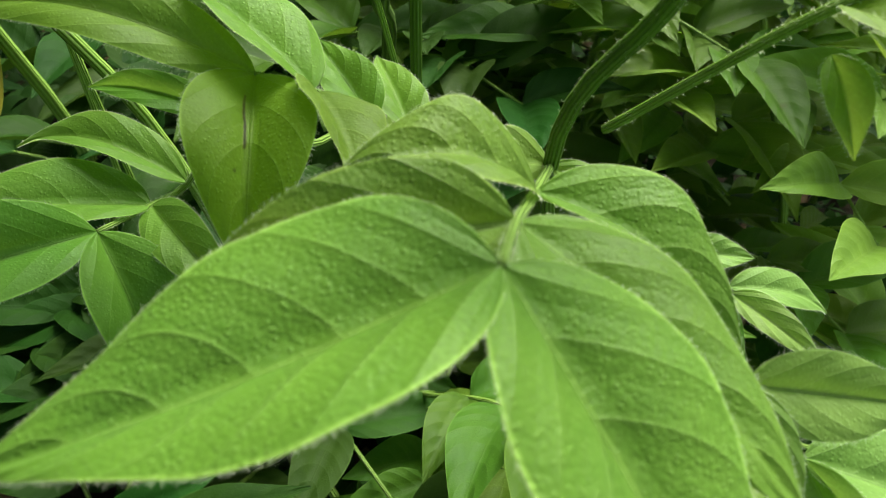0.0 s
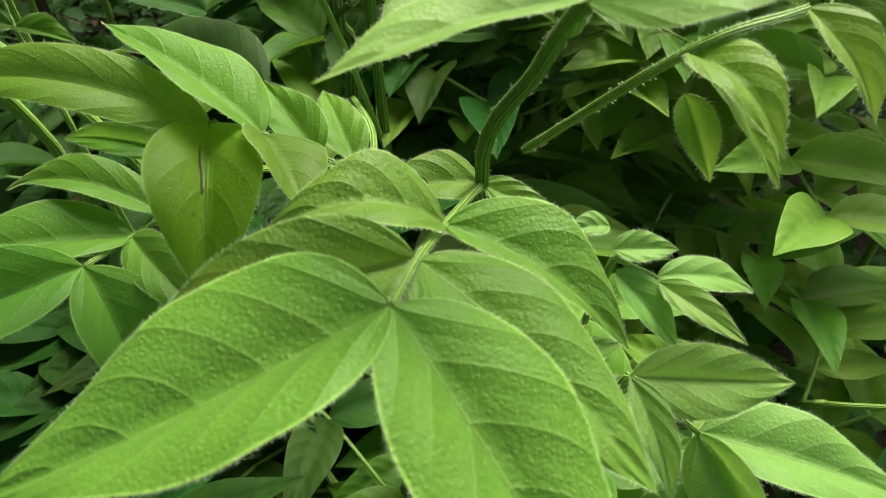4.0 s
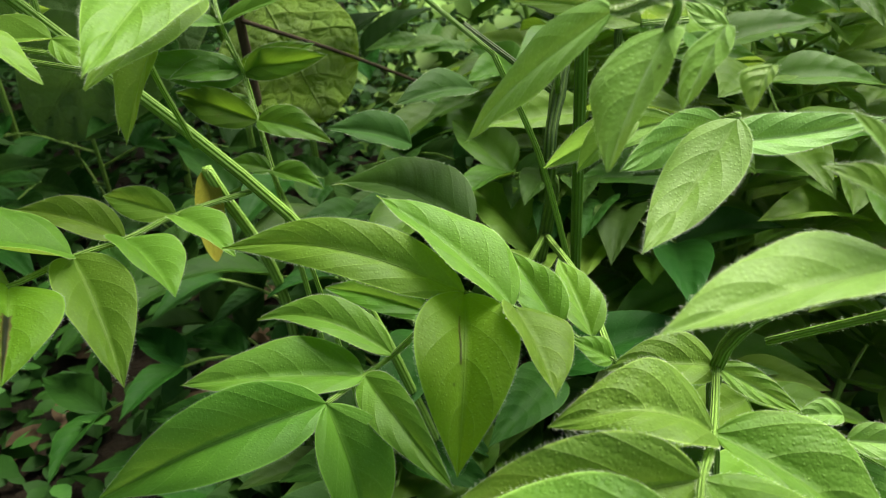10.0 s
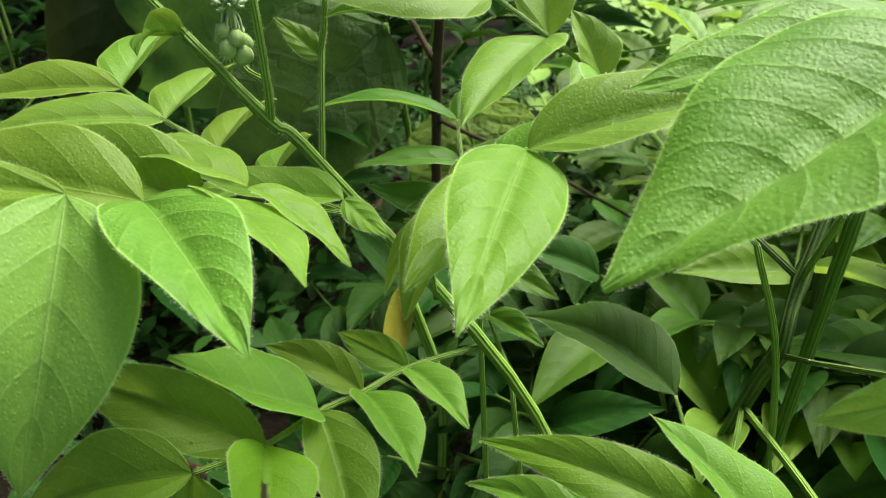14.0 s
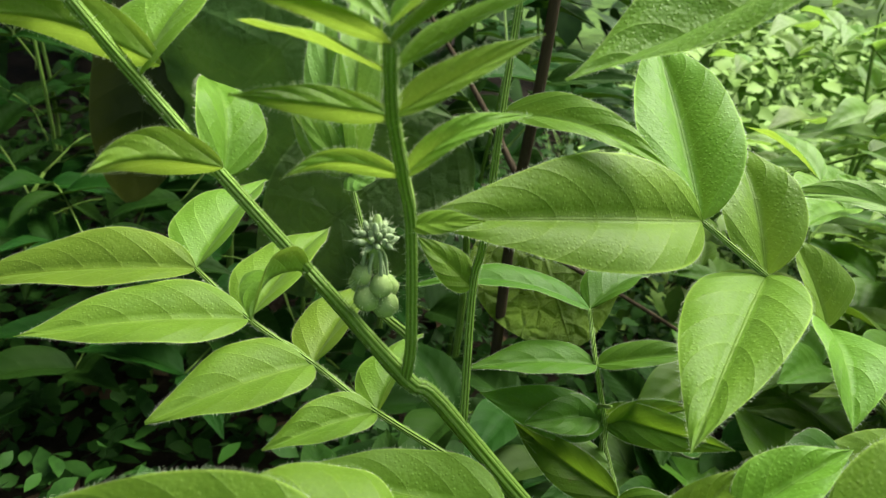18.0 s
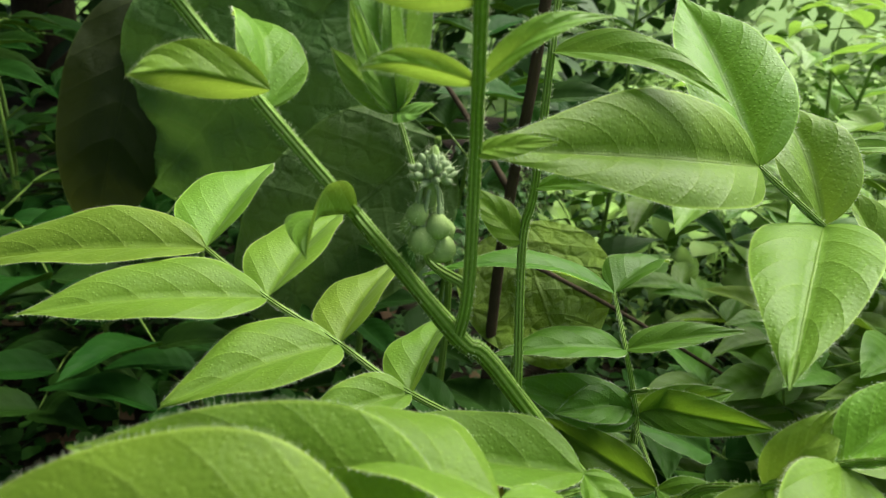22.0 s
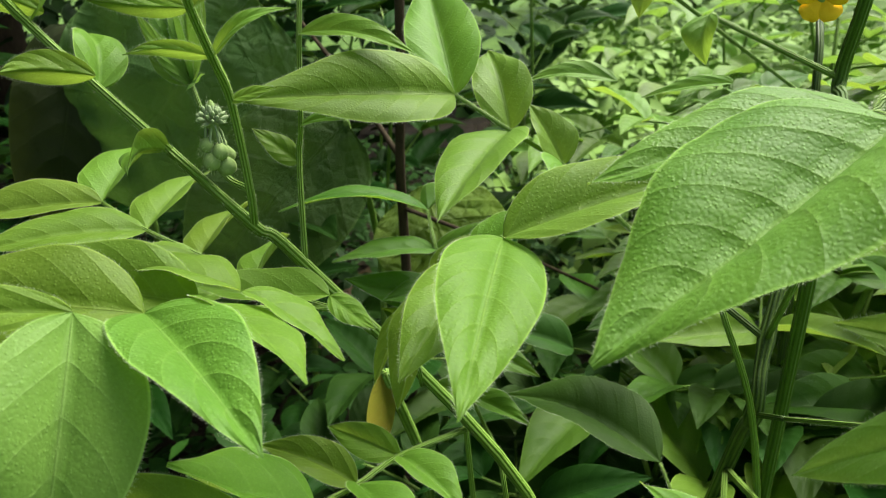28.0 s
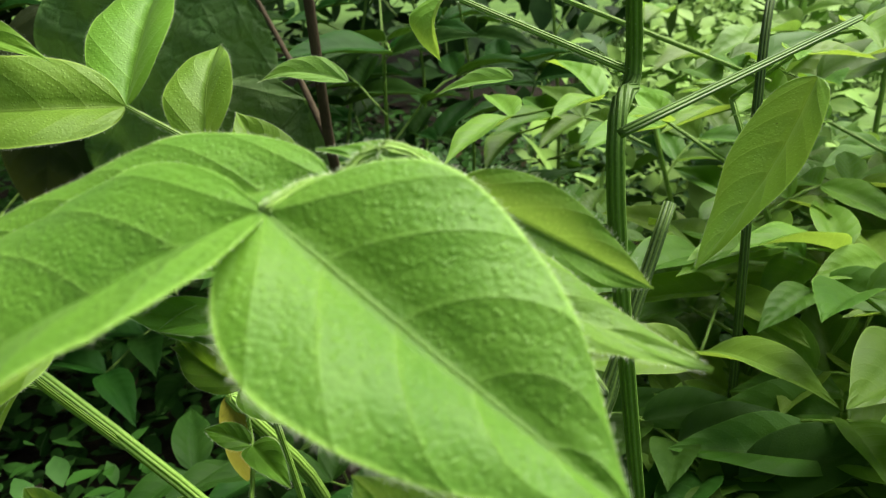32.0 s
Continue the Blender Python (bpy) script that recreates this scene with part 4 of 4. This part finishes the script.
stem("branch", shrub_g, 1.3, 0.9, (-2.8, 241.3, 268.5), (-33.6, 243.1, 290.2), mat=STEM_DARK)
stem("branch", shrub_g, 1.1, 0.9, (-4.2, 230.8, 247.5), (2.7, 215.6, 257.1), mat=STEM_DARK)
stem("branch", shrub_g, 1.3, 0.8, (-7.3, 265.8, 200.2), (10, 190, 232), (18.9, 123.6, 260.6))
stem("branch", shrub_g, 1.1, 0.8, (-7.3, 265.8, 200.2), (-12, 175, 230), (-18.9, 134.8, 258.2))
stem("stem", shrub_k, 1.9, 1.05, (-20, 235, 0), (-44, 205, 150), (-64.4, 180.5, 241.4), (-113.7, 155.9, 314.4), (-122.5, 149.9, 325.3), (-137, 142.8, 343.8), hairs=1500, sides=16, swell=((0.82, 0.2),))
stem("stem", shrub_t, 1.6, 0.9, (-85, 235, 0), (-92, 228, 150), (-98.8, 216.9, 280.6))
stem("stem", shrub_t, 1.1, 0.8, (-60, 205, 0), (-62, 190, 150), (-72.6, 182.5, 250.2))
stem("stem", shrub_s, 2.2, 1.3, (10, 300, 0), (6, 260, 180), (3.9, 220.6, 328.4), (3.6, 230.8, 351.1), (5.3, 221.9, 374.9), (6, 218, 420), mat=STEM_MID, hairs=200, sides=16)
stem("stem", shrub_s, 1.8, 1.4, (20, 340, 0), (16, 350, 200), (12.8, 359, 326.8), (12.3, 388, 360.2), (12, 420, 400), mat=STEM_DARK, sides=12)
stem("branch", shrub_s, 0.95, 0.75, (8.3, 207.2, 346.3), (40, 278.3, 354.5), mat=STEM_MID)
stem("branch", shrub_s, 1.2, 0.9, (8, 262, 170), (-5, 225, 250), (-18.1, 208.3, 292.1))


# ---- flower buds ----
def ovoid(centre, long, wide, way, rings=8, sides=10, hairs=0):
    """A small ovoid body along a direction, with short hairs."""
    c, way = np.array(centre, float), np.array(way, float)
    way = way / np.linalg.norm(way)
    s = np.cross(way, (0.31, 0.2, 0.9))
    s /= np.linalg.norm(s)
    o = np.cross(way, s)
    verts, faces, slots = [], [], []
    for i in range(rings + 1):
        a = math.pi * i / rings
        for k in range(sides):
            b = 2 * math.pi * k / sides
            r = (math.sin(a) * wide / 2 * (1 - 0.18 * math.cos(a)) + 1e-5) * (1 + 0.07 * math.cos(b * sides / 2))
            verts.append((c - way * math.cos(a) * long / 2 + r * (math.cos(b) * s + math.sin(b) * o)).tolist())
    for i in range(rings):
        for k in range(sides):
            a, b = i * sides + k, i * sides + (k + 1) % sides
            faces.append((a, b, b + sides, a + sides))
            slots.append(0)
    for _ in range(hairs):
        p = np.array(rng.choice(verts))
        d = (p - c) / max(np.linalg.norm(p - c), 1e-6)
        n = len(verts)
        verts += [(p - s * 0.03 * MM).tolist(), (p + s * 0.03 * MM).tolist(), (p + d * rng.uniform(0.3, 0.8) * MM).tolist()]
        faces.append((n, n + 1, n + 2))
        slots.append(1)
    return verts, faces, slots


def bud_cluster(parent, centre, scale=1.0):
    """A drooping head: pale woolly young buds crowded at the top, round hairy green buds hanging from pale stalks below."""
    c = np.array(centre) * MM
    k1 = MM * scale
    head = mesh_object("flower_head", *ovoid(c + np.array((0, 0, 4)) * k1, 18 * k1, 3.4 * k1, (0, 0, 1))[:2], [BUD], parent)
    for k in range(8):
        a, z, r = k * 2.4, -10.0 + k * 1.1, 3.3 + 0.12 * (k % 3)
        p = c + np.array((math.cos(a) * r, math.sin(a) * r, z)) * k1
        size = 6.4 - 0.22 * k
        v, f, sl = ovoid(p, size * 1.15 * k1, size * k1, (math.cos(a) * 0.4, math.sin(a) * 0.4, -1), 10, 18, hairs=260)
        mesh_object("bud", v, f, [BUD, HAIR], head, sl)
        line = smooth_path([p + np.array((0, 0, 2.4)) * k1, p * 0.75 + c * 0.25 + np.array((0, 0, 6.5)) * k1, c + np.array((0, 0, 5.0)) * k1], 4)
        v, f, sl, uv = tube_mesh(line, 0.5 * k1, 0.45 * k1, 6, 0)
        mesh_object("bud_stalk", v, f, [WOOL], head)
    for k in range(38):
        a, q = k * 2.4, (k + 0.5) / 38
        out = np.array((math.cos(a) * math.sin(q * 1.9), math.sin(a) * math.sin(q * 1.9), math.cos(q * 1.9)))
        p = c + (np.array((0, 0, 6.0)) + out * rng.uniform(2.8, 4.4)) * k1
        way = out + np.array((rng.uniform(-0.35, 0.35), rng.uniform(-0.35, 0.35), rng.uniform(-0.1, 0.4)))
        v, f, sl = ovoid(p, rng.uniform(3.0, 4.2) * k1, 1.5 * k1, way, 7, 8, hairs=34)
        mesh_object("woolly_bud", v, f, [WOOL, HAIR], head, sl)
    return head


bud_cluster(shrub_k, (-127.1, 145.9, 346.8), 0.62)
stem("bud_stalk", shrub_k, 0.9, 0.7, (-120.9, 147.6, 334.8), (-128.9, 150.2, 337.3), (-128.5, 146.6, 351.5), hairs=60)
# young folded leaves at the tip of the shoot
for dx, dy, dz, tx, ty, tz, w in ((1, 4, 8, 11, 10, 27, 5), (1, 4, 8, 15, 8, 22, 5), (1, 4, 7, 17, 6, 16, 4.6), (1, 4, 6, 16, 4, 11, 4.2), (1, 4, 7, 5, 9, 22, 4.4), (0, 4, 5, -8, 7, 15, 5), (0, 4, 4, -10, 5, 9, 5)):
    b = np.array((47.9, 88.5, 309.2))
    leaflet(leaf_e, tuple(b + (dx, dy, dz)), tuple(b + (tx, ty, tz)), w, (0.1, -0.35, 0.9), 1.0, YOUNG, fold=0.7, curl=0.1, hairs=70, hair_length=0.9)


# ---- yellow flower ----
def yellow_flower(parent, centre):
    c = np.array(centre)
    core = mesh_object("flower", *ovoid(c * MM, 3 * MM, 2.5 * MM, (0, -0.4, 1))[:2], [BUD], parent)
    for k in range(5):
        a = k * 1.257 + 0.3
        tip = c + np.array((math.cos(a) * 6.5, -2, math.sin(a) * 6.5))
        v, f, sl, uv = blade_mesh(c * MM, tip * MM, 6 * MM, np.array((0.1, -1, 0.2)), 0.6 * MM, rng, 8, 6, 0, 0.1, 0.3, (0.9, 0.45), 0)
        mesh_object("petal", v, f, [PETAL], core, sl, uv)


yellow_flower(shrub_s, (-2.4, 241.9, 370.1))


# ---- broad leaves of the plant behind ----
def broad_leaf(name, label, base, tip, width, normal, sag, mat, group="broad leaves", wave=0.05):
    b, t = np.array(base) * MM, np.array(tip) * MM
    verts, faces, slots, uvs = blade_mesh(b, t, width * MM, np.array(normal, float), sag * MM, rng, 36, 24, 0, 0.18, 0.2, (0.42, 0.62), 0.5)
    for i, p in enumerate(verts):
        q = Vector(p) * 34
        d = wave * width * MM * noise.noise(q) + 0.012 * width * MM * noise.noise(q * 5)
        verts[i] = (p[0] + d * normal[0], p[1] + d * normal[1], p[2] + d * normal[2])
    thing = plant(name, label, "leaf", group)
    mesh_object("blade", verts, faces, [mat], thing, slots, uvs)
    foot = np.array(base) + (0, 30, 0)
    foot = (foot[0], foot[1], 0)
    mid = (base[0] * 0.6 + foot[0] * 0.4, base[1] + 40, base[2] * 0.6)
    stem("stalk", thing, 3.0, 2.2, foot, mid, base, mat=STEM)
    return thing


broad_leaf("broad_leaf", "large dull green broad leaf with holes and a drooping blade", (-330, 470, 360), (-440, 415, 225), 165, (0.55, -0.75, 0.4), 12, BROAD)
broad_leaf("broad_leaf", "drooping olive-brown broad leaf hanging from its stalk", (-450, 430, 345), (-474, 395, 190), 72, (0.6, -0.8, 0.1), 14, OLIVE)
broad_leaf("broad_leaf", "large dark green broad leaf low behind the stems", (-250, 440, 285), (-350, 390, 170), 105, (0.4, -0.85, 0.45), 10, BROAD)
broad_leaf("crinkled_leaf", "yellow-green crinkled round leaf low over the ground", (-196, 432, 246), (-150, 398, 186), 84, (0.3, -0.75, 0.6), 6, CRINKLE, "", 0.12)
broad_leaf("yellowed_leaf", "narrow yellow fading leaf hanging by the stem", (-132, 235, 236), (-143, 243, 188), 11, (0.5, -0.85, 0.1), 1, YELLOW, "")


# ---- twigs and thin trunks ----
def twig(name, label, r0, r1, *points, mat=None):
    thing = plant(name, label, "twig", "dry twigs")
    stem("bark", thing, r0, r1, *points, mat=mat or BARK, sides=8, ridge=0.05)
    return thing


trunk = twig("thin_trunk", "thin upright brown woody stem with side twigs", 3.4, 2.4, (-192, 396, 0), (-190, 392, 150), (-189, 387, 232), (-183, 372, 282), (-176, 362, 340), (-172, 356, 430))
stem("side_twig", trunk, 1.9, 1.2, (-183, 372, 282), (-222, 400, 312), (-280, 440, 350), mat=BARK, sides=8)
stem("side_twig", trunk, 1.5, 0.9, (-187, 382, 250), (-130, 400, 225), (-60, 420, 190), mat=BARK, sides=8)
twig("dry_twig", "fallen brown twig on the ground", 5, 3, (-250, 900, 25), (-50, 760, 35), (90, 700, 20))
twig("dry_twig", "fallen brown twig on the ground", 4, 2, (-100, 640, 15), (-60, 780, 30), (-90, 920, 20))
twig("dry_twig", "fallen grey-brown twig across the weeds", 3.5, 2, (0, 560, 18), (70, 520, 25), (160, 530, 20))


# ---- the rest of the thicket: shrubs of the same kind, lower and farther ----
def template_meshes(mat, count, nu=14, nv=6):
    made = []
    for _ in range(count):
        v, f, sl, uv = blade_mesh(np.zeros(3), np.array((0, 0.055, 0)), rng.uniform(0.020, 0.026), np.array((0.0, 0, 1)), rng.uniform(0.001, 0.005), rng, nu, nv, 0, pucker=0.35)
        ob = mesh_object("leaflet", v, f, [mat], None, sl, uv)
        made.append(ob.data)
        bpy.data.objects.remove(ob)
    return made


KINDS = {"deep": template_meshes(LEAF_SHADED, 4), "dark": template_meshes(DARK, 4), "mature": template_meshes(MATURE, 4), "pale": template_meshes(PALE, 3), "leaf": template_meshes(LEAF, 3)}


def turned(origin, way, up):
    """A pose with y along way and z near up."""
    y = Vector(way).normalized()
    x = y.cross(Vector(up)).normalized()
    z = x.cross(y)
    m = Matrix((x, y, z)).transposed().to_4x4()
    m.translation = Vector(origin)
    return m


def thicket_leaf(parent, root, way, length, pairs, kind, size):
    """A compound leaf: a curved stalk with pairs of leaflets that share their meshes."""
    root, way = Vector(root), Vector(way).normalized()
    end = root + way * length + Vector((0, 0, -0.25 * length))
    mid = root + way * length * 0.5 + Vector((0, 0, 0.04 * length))
    line = smooth_path([np.array(root), np.array(mid), np.array(end)], 5)
    v, f, sl, uv = tube_mesh(line, 1.0 * MM, 0.6 * MM, 6, 0)
    stalk = mesh_object("compound_leaf", v, f, [STEM], parent, None, uv)
    across = way.cross(Vector((0, 0, 1))).normalized()
    for k in range(pairs):
        at = Vector(line[int((0.35 + 0.65 * k / (pairs - 1)) * (len(line) - 1))])
        for sign in (-1, 1):
            out = (across * sign + way * rng.uniform(0.4, 0.9) + Vector((0, 0, rng.uniform(-0.5, 0.05)))).normalized()
            ob = new("leaflet", rng.choice(KINDS[kind]))
            s = size * rng.uniform(0.75, 1.15) * (0.7 + 0.3 * k / (pairs - 1))
            up = Vector((rng.uniform(-0.3, 0.3), rng.uniform(-0.5, 0.1), 1))
            ob.matrix_world = turned(at, out, up) @ Matrix.Diagonal((s, s, s, 1))
            ob.parent = stalk
    return stalk


def thicket_shrub(x, y, height, leaves, kind, size, label):
    thing = plant("thicket_shrub", label, "shrub", "thicket shrubs")
    lean = Vector((rng.uniform(-0.05, 0.05), rng.uniform(-0.05, 0.05), 0))
    top = Vector((x, y, height)) + lean
    stem("stem", thing, 2.4, 1.4, (x * 1000, y * 1000, 0), (x * 1000 + 8, y * 1000, height * 500), tuple(top * 1000), mat=STEM, sides=8, steps=4)
    for k in range(leaves):
        a = k * 2.4 + rng.uniform(-0.4, 0.4)
        z = height * (0.35 + 0.65 * (k + 1) / leaves)
        p = Vector((x, y, 0)).lerp(top, z / height)
        p.z = z
        thicket_leaf(thing, p, (math.cos(a), math.sin(a), rng.uniform(0.2, 0.7)), rng.uniform(0.07, 0.11) * size, rng.randint(3, 4), kind, size)
    return thing


def build_thicket():
    dark, mid, light = "dark green shrub of the thicket with shade put into its leaf colour", "mid-green shrub with paired leaflets", "light green shrub with paired leaflets in open light"
    # leaf colour goes by x, so shade at the left is painted in
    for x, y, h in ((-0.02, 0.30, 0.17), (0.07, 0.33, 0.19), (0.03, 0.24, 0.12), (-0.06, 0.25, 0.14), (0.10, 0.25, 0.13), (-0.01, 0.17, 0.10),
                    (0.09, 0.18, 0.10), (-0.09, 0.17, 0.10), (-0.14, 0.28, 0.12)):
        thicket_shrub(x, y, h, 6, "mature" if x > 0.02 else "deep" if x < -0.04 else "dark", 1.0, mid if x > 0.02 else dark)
    for x, y, h in ((0.02, 0.38, 0.25), (0.10, 0.42, 0.30), (0.00, 0.42, 0.22), (0.17, 0.30, 0.22), (0.03, 0.46, 0.30), (-0.04, 0.52, 0.28)):
        thicket_shrub(x, y, h, 6, "leaf" if x > 0.02 else "mature", 1.05, mid)
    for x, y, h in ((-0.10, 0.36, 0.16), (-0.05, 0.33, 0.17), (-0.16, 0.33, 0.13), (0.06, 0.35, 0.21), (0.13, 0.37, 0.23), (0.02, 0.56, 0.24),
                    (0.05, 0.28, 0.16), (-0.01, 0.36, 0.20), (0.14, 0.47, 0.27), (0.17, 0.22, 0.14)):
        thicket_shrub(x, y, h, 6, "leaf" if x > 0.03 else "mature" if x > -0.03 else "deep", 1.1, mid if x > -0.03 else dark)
    for x, y, h in ((0.16, 0.62, 0.36), (0.34, 0.60, 0.38), (0.05, 0.66, 0.33), (0.42, 0.45, 0.30), (0.26, 0.76, 0.40), (0.50, 0.70, 0.42), (-0.02, 0.84, 0.34)):
        thicket_shrub(x, y, h, 7, "pale", 1.15, light)
    for x, y, h in ((-0.03, 0.76, 0.33), (0.08, 0.90, 0.36), (0.20, 1.0, 0.40)):
        thicket_shrub(x, y, h, 6, "pale", 1.15, light)
    for x, y, h in ((0.20, 0.42, 0.30), (0.26, 0.33, 0.25), (0.12, 0.52, 0.36), (0.28, 0.48, 0.34), (0.33, 0.40, 0.28)):
        thicket_shrub(x, y, h, 7, "leaf", 1.05, light)
    # far left: the darkest leaf colour stands for deep shade
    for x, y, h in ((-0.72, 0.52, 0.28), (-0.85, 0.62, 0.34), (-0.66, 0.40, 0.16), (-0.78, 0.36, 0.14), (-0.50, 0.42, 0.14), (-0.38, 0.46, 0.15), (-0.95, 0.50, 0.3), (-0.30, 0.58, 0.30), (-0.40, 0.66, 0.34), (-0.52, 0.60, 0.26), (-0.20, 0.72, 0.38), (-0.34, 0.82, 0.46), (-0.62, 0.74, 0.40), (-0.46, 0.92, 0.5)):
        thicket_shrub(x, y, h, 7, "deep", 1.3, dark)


build_thicket()


# ---- uncounted growth ----
def leaf_swarm(name, label, mat, count, place, size, upright, kind_seed, parent=None):
    """Many small pointed leaves in one mesh, each of six faces, folded and turned at random."""
    r = np.random.default_rng(kind_seed)
    outline = np.array(((0, 0), (0.30, 0.30), (0.36, 0.55), (0.20, 0.82), (0, 1)))
    verts, faces = [], []
    for _ in range(count):
        p, s = place(r), size * r.uniform(0.6, 1.3)
        a, tilt = r.uniform(0, 2 * math.pi), r.normal(0, upright)
        way = np.array((math.cos(a) * math.cos(tilt), math.sin(a) * math.cos(tilt), math.sin(tilt)))
        side = np.cross(way, (r.normal(0, 0.4), r.normal(0, 0.4), 1))
        side /= np.linalg.norm(side)
        up = np.cross(side, way)
        n = len(verts)
        for j, (w, l) in enumerate(outline):
            droop = -0.22 * l * l
            verts.append((p + s * (way * l + up * droop)).tolist())
        for w, l in outline[1:4]:
            verts.append((p + s * (way * l + side * w * 0.8 + up * (0.12 * w - 0.22 * l * l))).tolist())
            verts.append((p + s * (way * l - side * w * 0.8 + up * (0.12 * w - 0.22 * l * l))).tolist())
        for sgn in (0, 1):
            e = [n + 5 + sgn, n + 7 + sgn, n + 9 + sgn]
            quads = [(n, e[0], n + 1), (n + 1, e[0], e[1], n + 2), (n + 2, e[1], e[2], n + 3), (n + 3, e[2], n + 4)]
            faces += [q if sgn == 0 else q[::-1] for q in quads]
    ob = mesh_object(name, verts, faces, [mat], parent)
    return ob if parent is not None else tagged(ob, label, "foliage", kind="stuff")


def weeds_at(r):
    x, y = r.uniform(-1.1, 0.45), 0.05 + 1.2 * r.random() ** 0.9
    if abs(x) < 0.14 and y < 0.12:
        y += 0.15
    return np.array((x, y, ground_height(x, y) + 0.004 + 0.10 * r.random() ** 2))


def thicket_at(r):
    while True:
        x, y, z = r.uniform(-3.4, -0.35), r.uniform(0.75, 3.0), 1.9 * r.random()
        # unseen leaf wall at the left, added to block low sky light
        if r.random() < 0.35:
            return np.array((r.uniform(-2.6, -1.3), r.uniform(-1.4, 0.9), z))
        if noise.noise(Vector((x * 2.2, y * 2.2, z * 2.2))) > -0.08 and y > 0.9 + 0.55 * (x + 1.2):
            return np.array((x, y, z))


def far_at(r):
    while True:
        x, y, z = r.uniform(-1.5, 7), r.uniform(4.5, 7), 2.6 * r.random()
        if noise.noise(Vector((x * 1.1, y * 1.1, z * 1.1))) > -0.12:
            return np.array((x, y, z))


# leaves overhead, out of view, placed to shade the left side
def unseen_crown_at(r):
    while True:
        x, y, z = r.uniform(-3.2, -0.3), r.uniform(-1.0, 3.2), r.uniform(1.25, 1.8)
        if (y > 0.9 or x < -0.5) and noise.noise(Vector((x * 1.3, y * 1.3, z * 1.3))) > -0.1:
            return np.array((x, y, z))


def lawn_at(r):
    x, y = r.uniform(-0.45, 2.2), 0.7 + 2.6 * r.random()
    return np.array((x * (0.4 + 0.3 * y), y, 0.02 + 0.16 * r.random() ** 1.5))


leaf_swarm("ground_weeds", "low carpet of small round-leaved green weeds, darkened to stand for shade", WEED, 20000, weeds_at, 0.018, 0.35, 1)
leaf_swarm("thicket_foliage", "dense thicket foliage with shade put into its dark colour", SHADE, 13000, thicket_at, 0.085, 0.6, 2)
leaf_swarm("hedge_foliage", "distant light green foliage beyond the grass", GRASS, 5000, far_at, 0.16, 0.6, 3)
# an added tree, never in view, that darkens the thicket below
tree = plant("tree", "unseen low spreading tree added to keep sun and sky off the thicket", "tree")
stem("trunk", tree, 70, 42, (-1650, 1350, -30), (-1630, 1330, 600), (-1600, 1300, 1350), mat=BARK, sides=16, ridge=0.05)
for tip in ((-2700, 2300, 1650), (-500, 2200, 1600), (-600, 1000, 1500), (-2500, 0, 1600), (-900, -500, 1550), (-1600, 2800, 1650)):
    half = tuple((a + b) / 2 for a, b in zip(tip, (-1600, 1300, 1500)))
    stem("limb", tree, 26, 9, (-1615, 1310, 1150), half, tip, mat=BARK, sides=10, ridge=0.05)
leaf_swarm("crown", "", SHADE, 10000, unseen_crown_at, 0.13, 0.6, 4, tree)
def litter_at(r):
    x, y = r.uniform(-0.9, 0.4), r.uniform(0.2, 1.2)
    return np.array((x, y, ground_height(x, y) + 0.006))


leaf_swarm("leaf_litter", "scattered dry brown leaf litter on the soil", LITTER, 350, litter_at, 0.03, 0.25, 6)
leaf_swarm("meadow_weeds", "light green weeds among the grass", GRASS, 12000, lawn_at, 0.04, 0.5, 5)


def grass_field():
    r = np.random.default_rng(11)
    verts, faces = [], []
    for _ in range(6500):
        y = 0.8 + 3.0 * r.random() ** 1.2
        x = r.uniform(-0.35, 0.9) * (0.5 + 0.6 * y)
        h = r.uniform(0.04, 0.11)
        a = r.uniform(0, 2 * math.pi)
        lean = np.array((math.cos(a), math.sin(a), 0)) * h * r.uniform(0.2, 0.9)
        w = np.array((-math.sin(a), math.cos(a), 0)) * r.uniform(0.0012, 0.0026)
        p = np.array((x, y, ground_height(x, y)))
        n = len(verts)
        for f in (0, 0.4, 0.75):
            q = p + np.array((0, 0, h * f)) + lean * f * f
            verts += [(q - w * (1 - f * 0.6)).tolist(), (q + w * (1 - f * 0.6)).tolist()]
        verts.append((p + np.array((0, 0, h * 0.92)) + lean).tolist())
        faces += [(n, n + 1, n + 3, n + 2), (n + 2, n + 3, n + 5, n + 4), (n + 4, n + 5, n + 6)]
    tagged(mesh_object("grass", verts, faces, [BLADE]), "bright green uneven grass", "grass", kind="stuff")


grass_field()
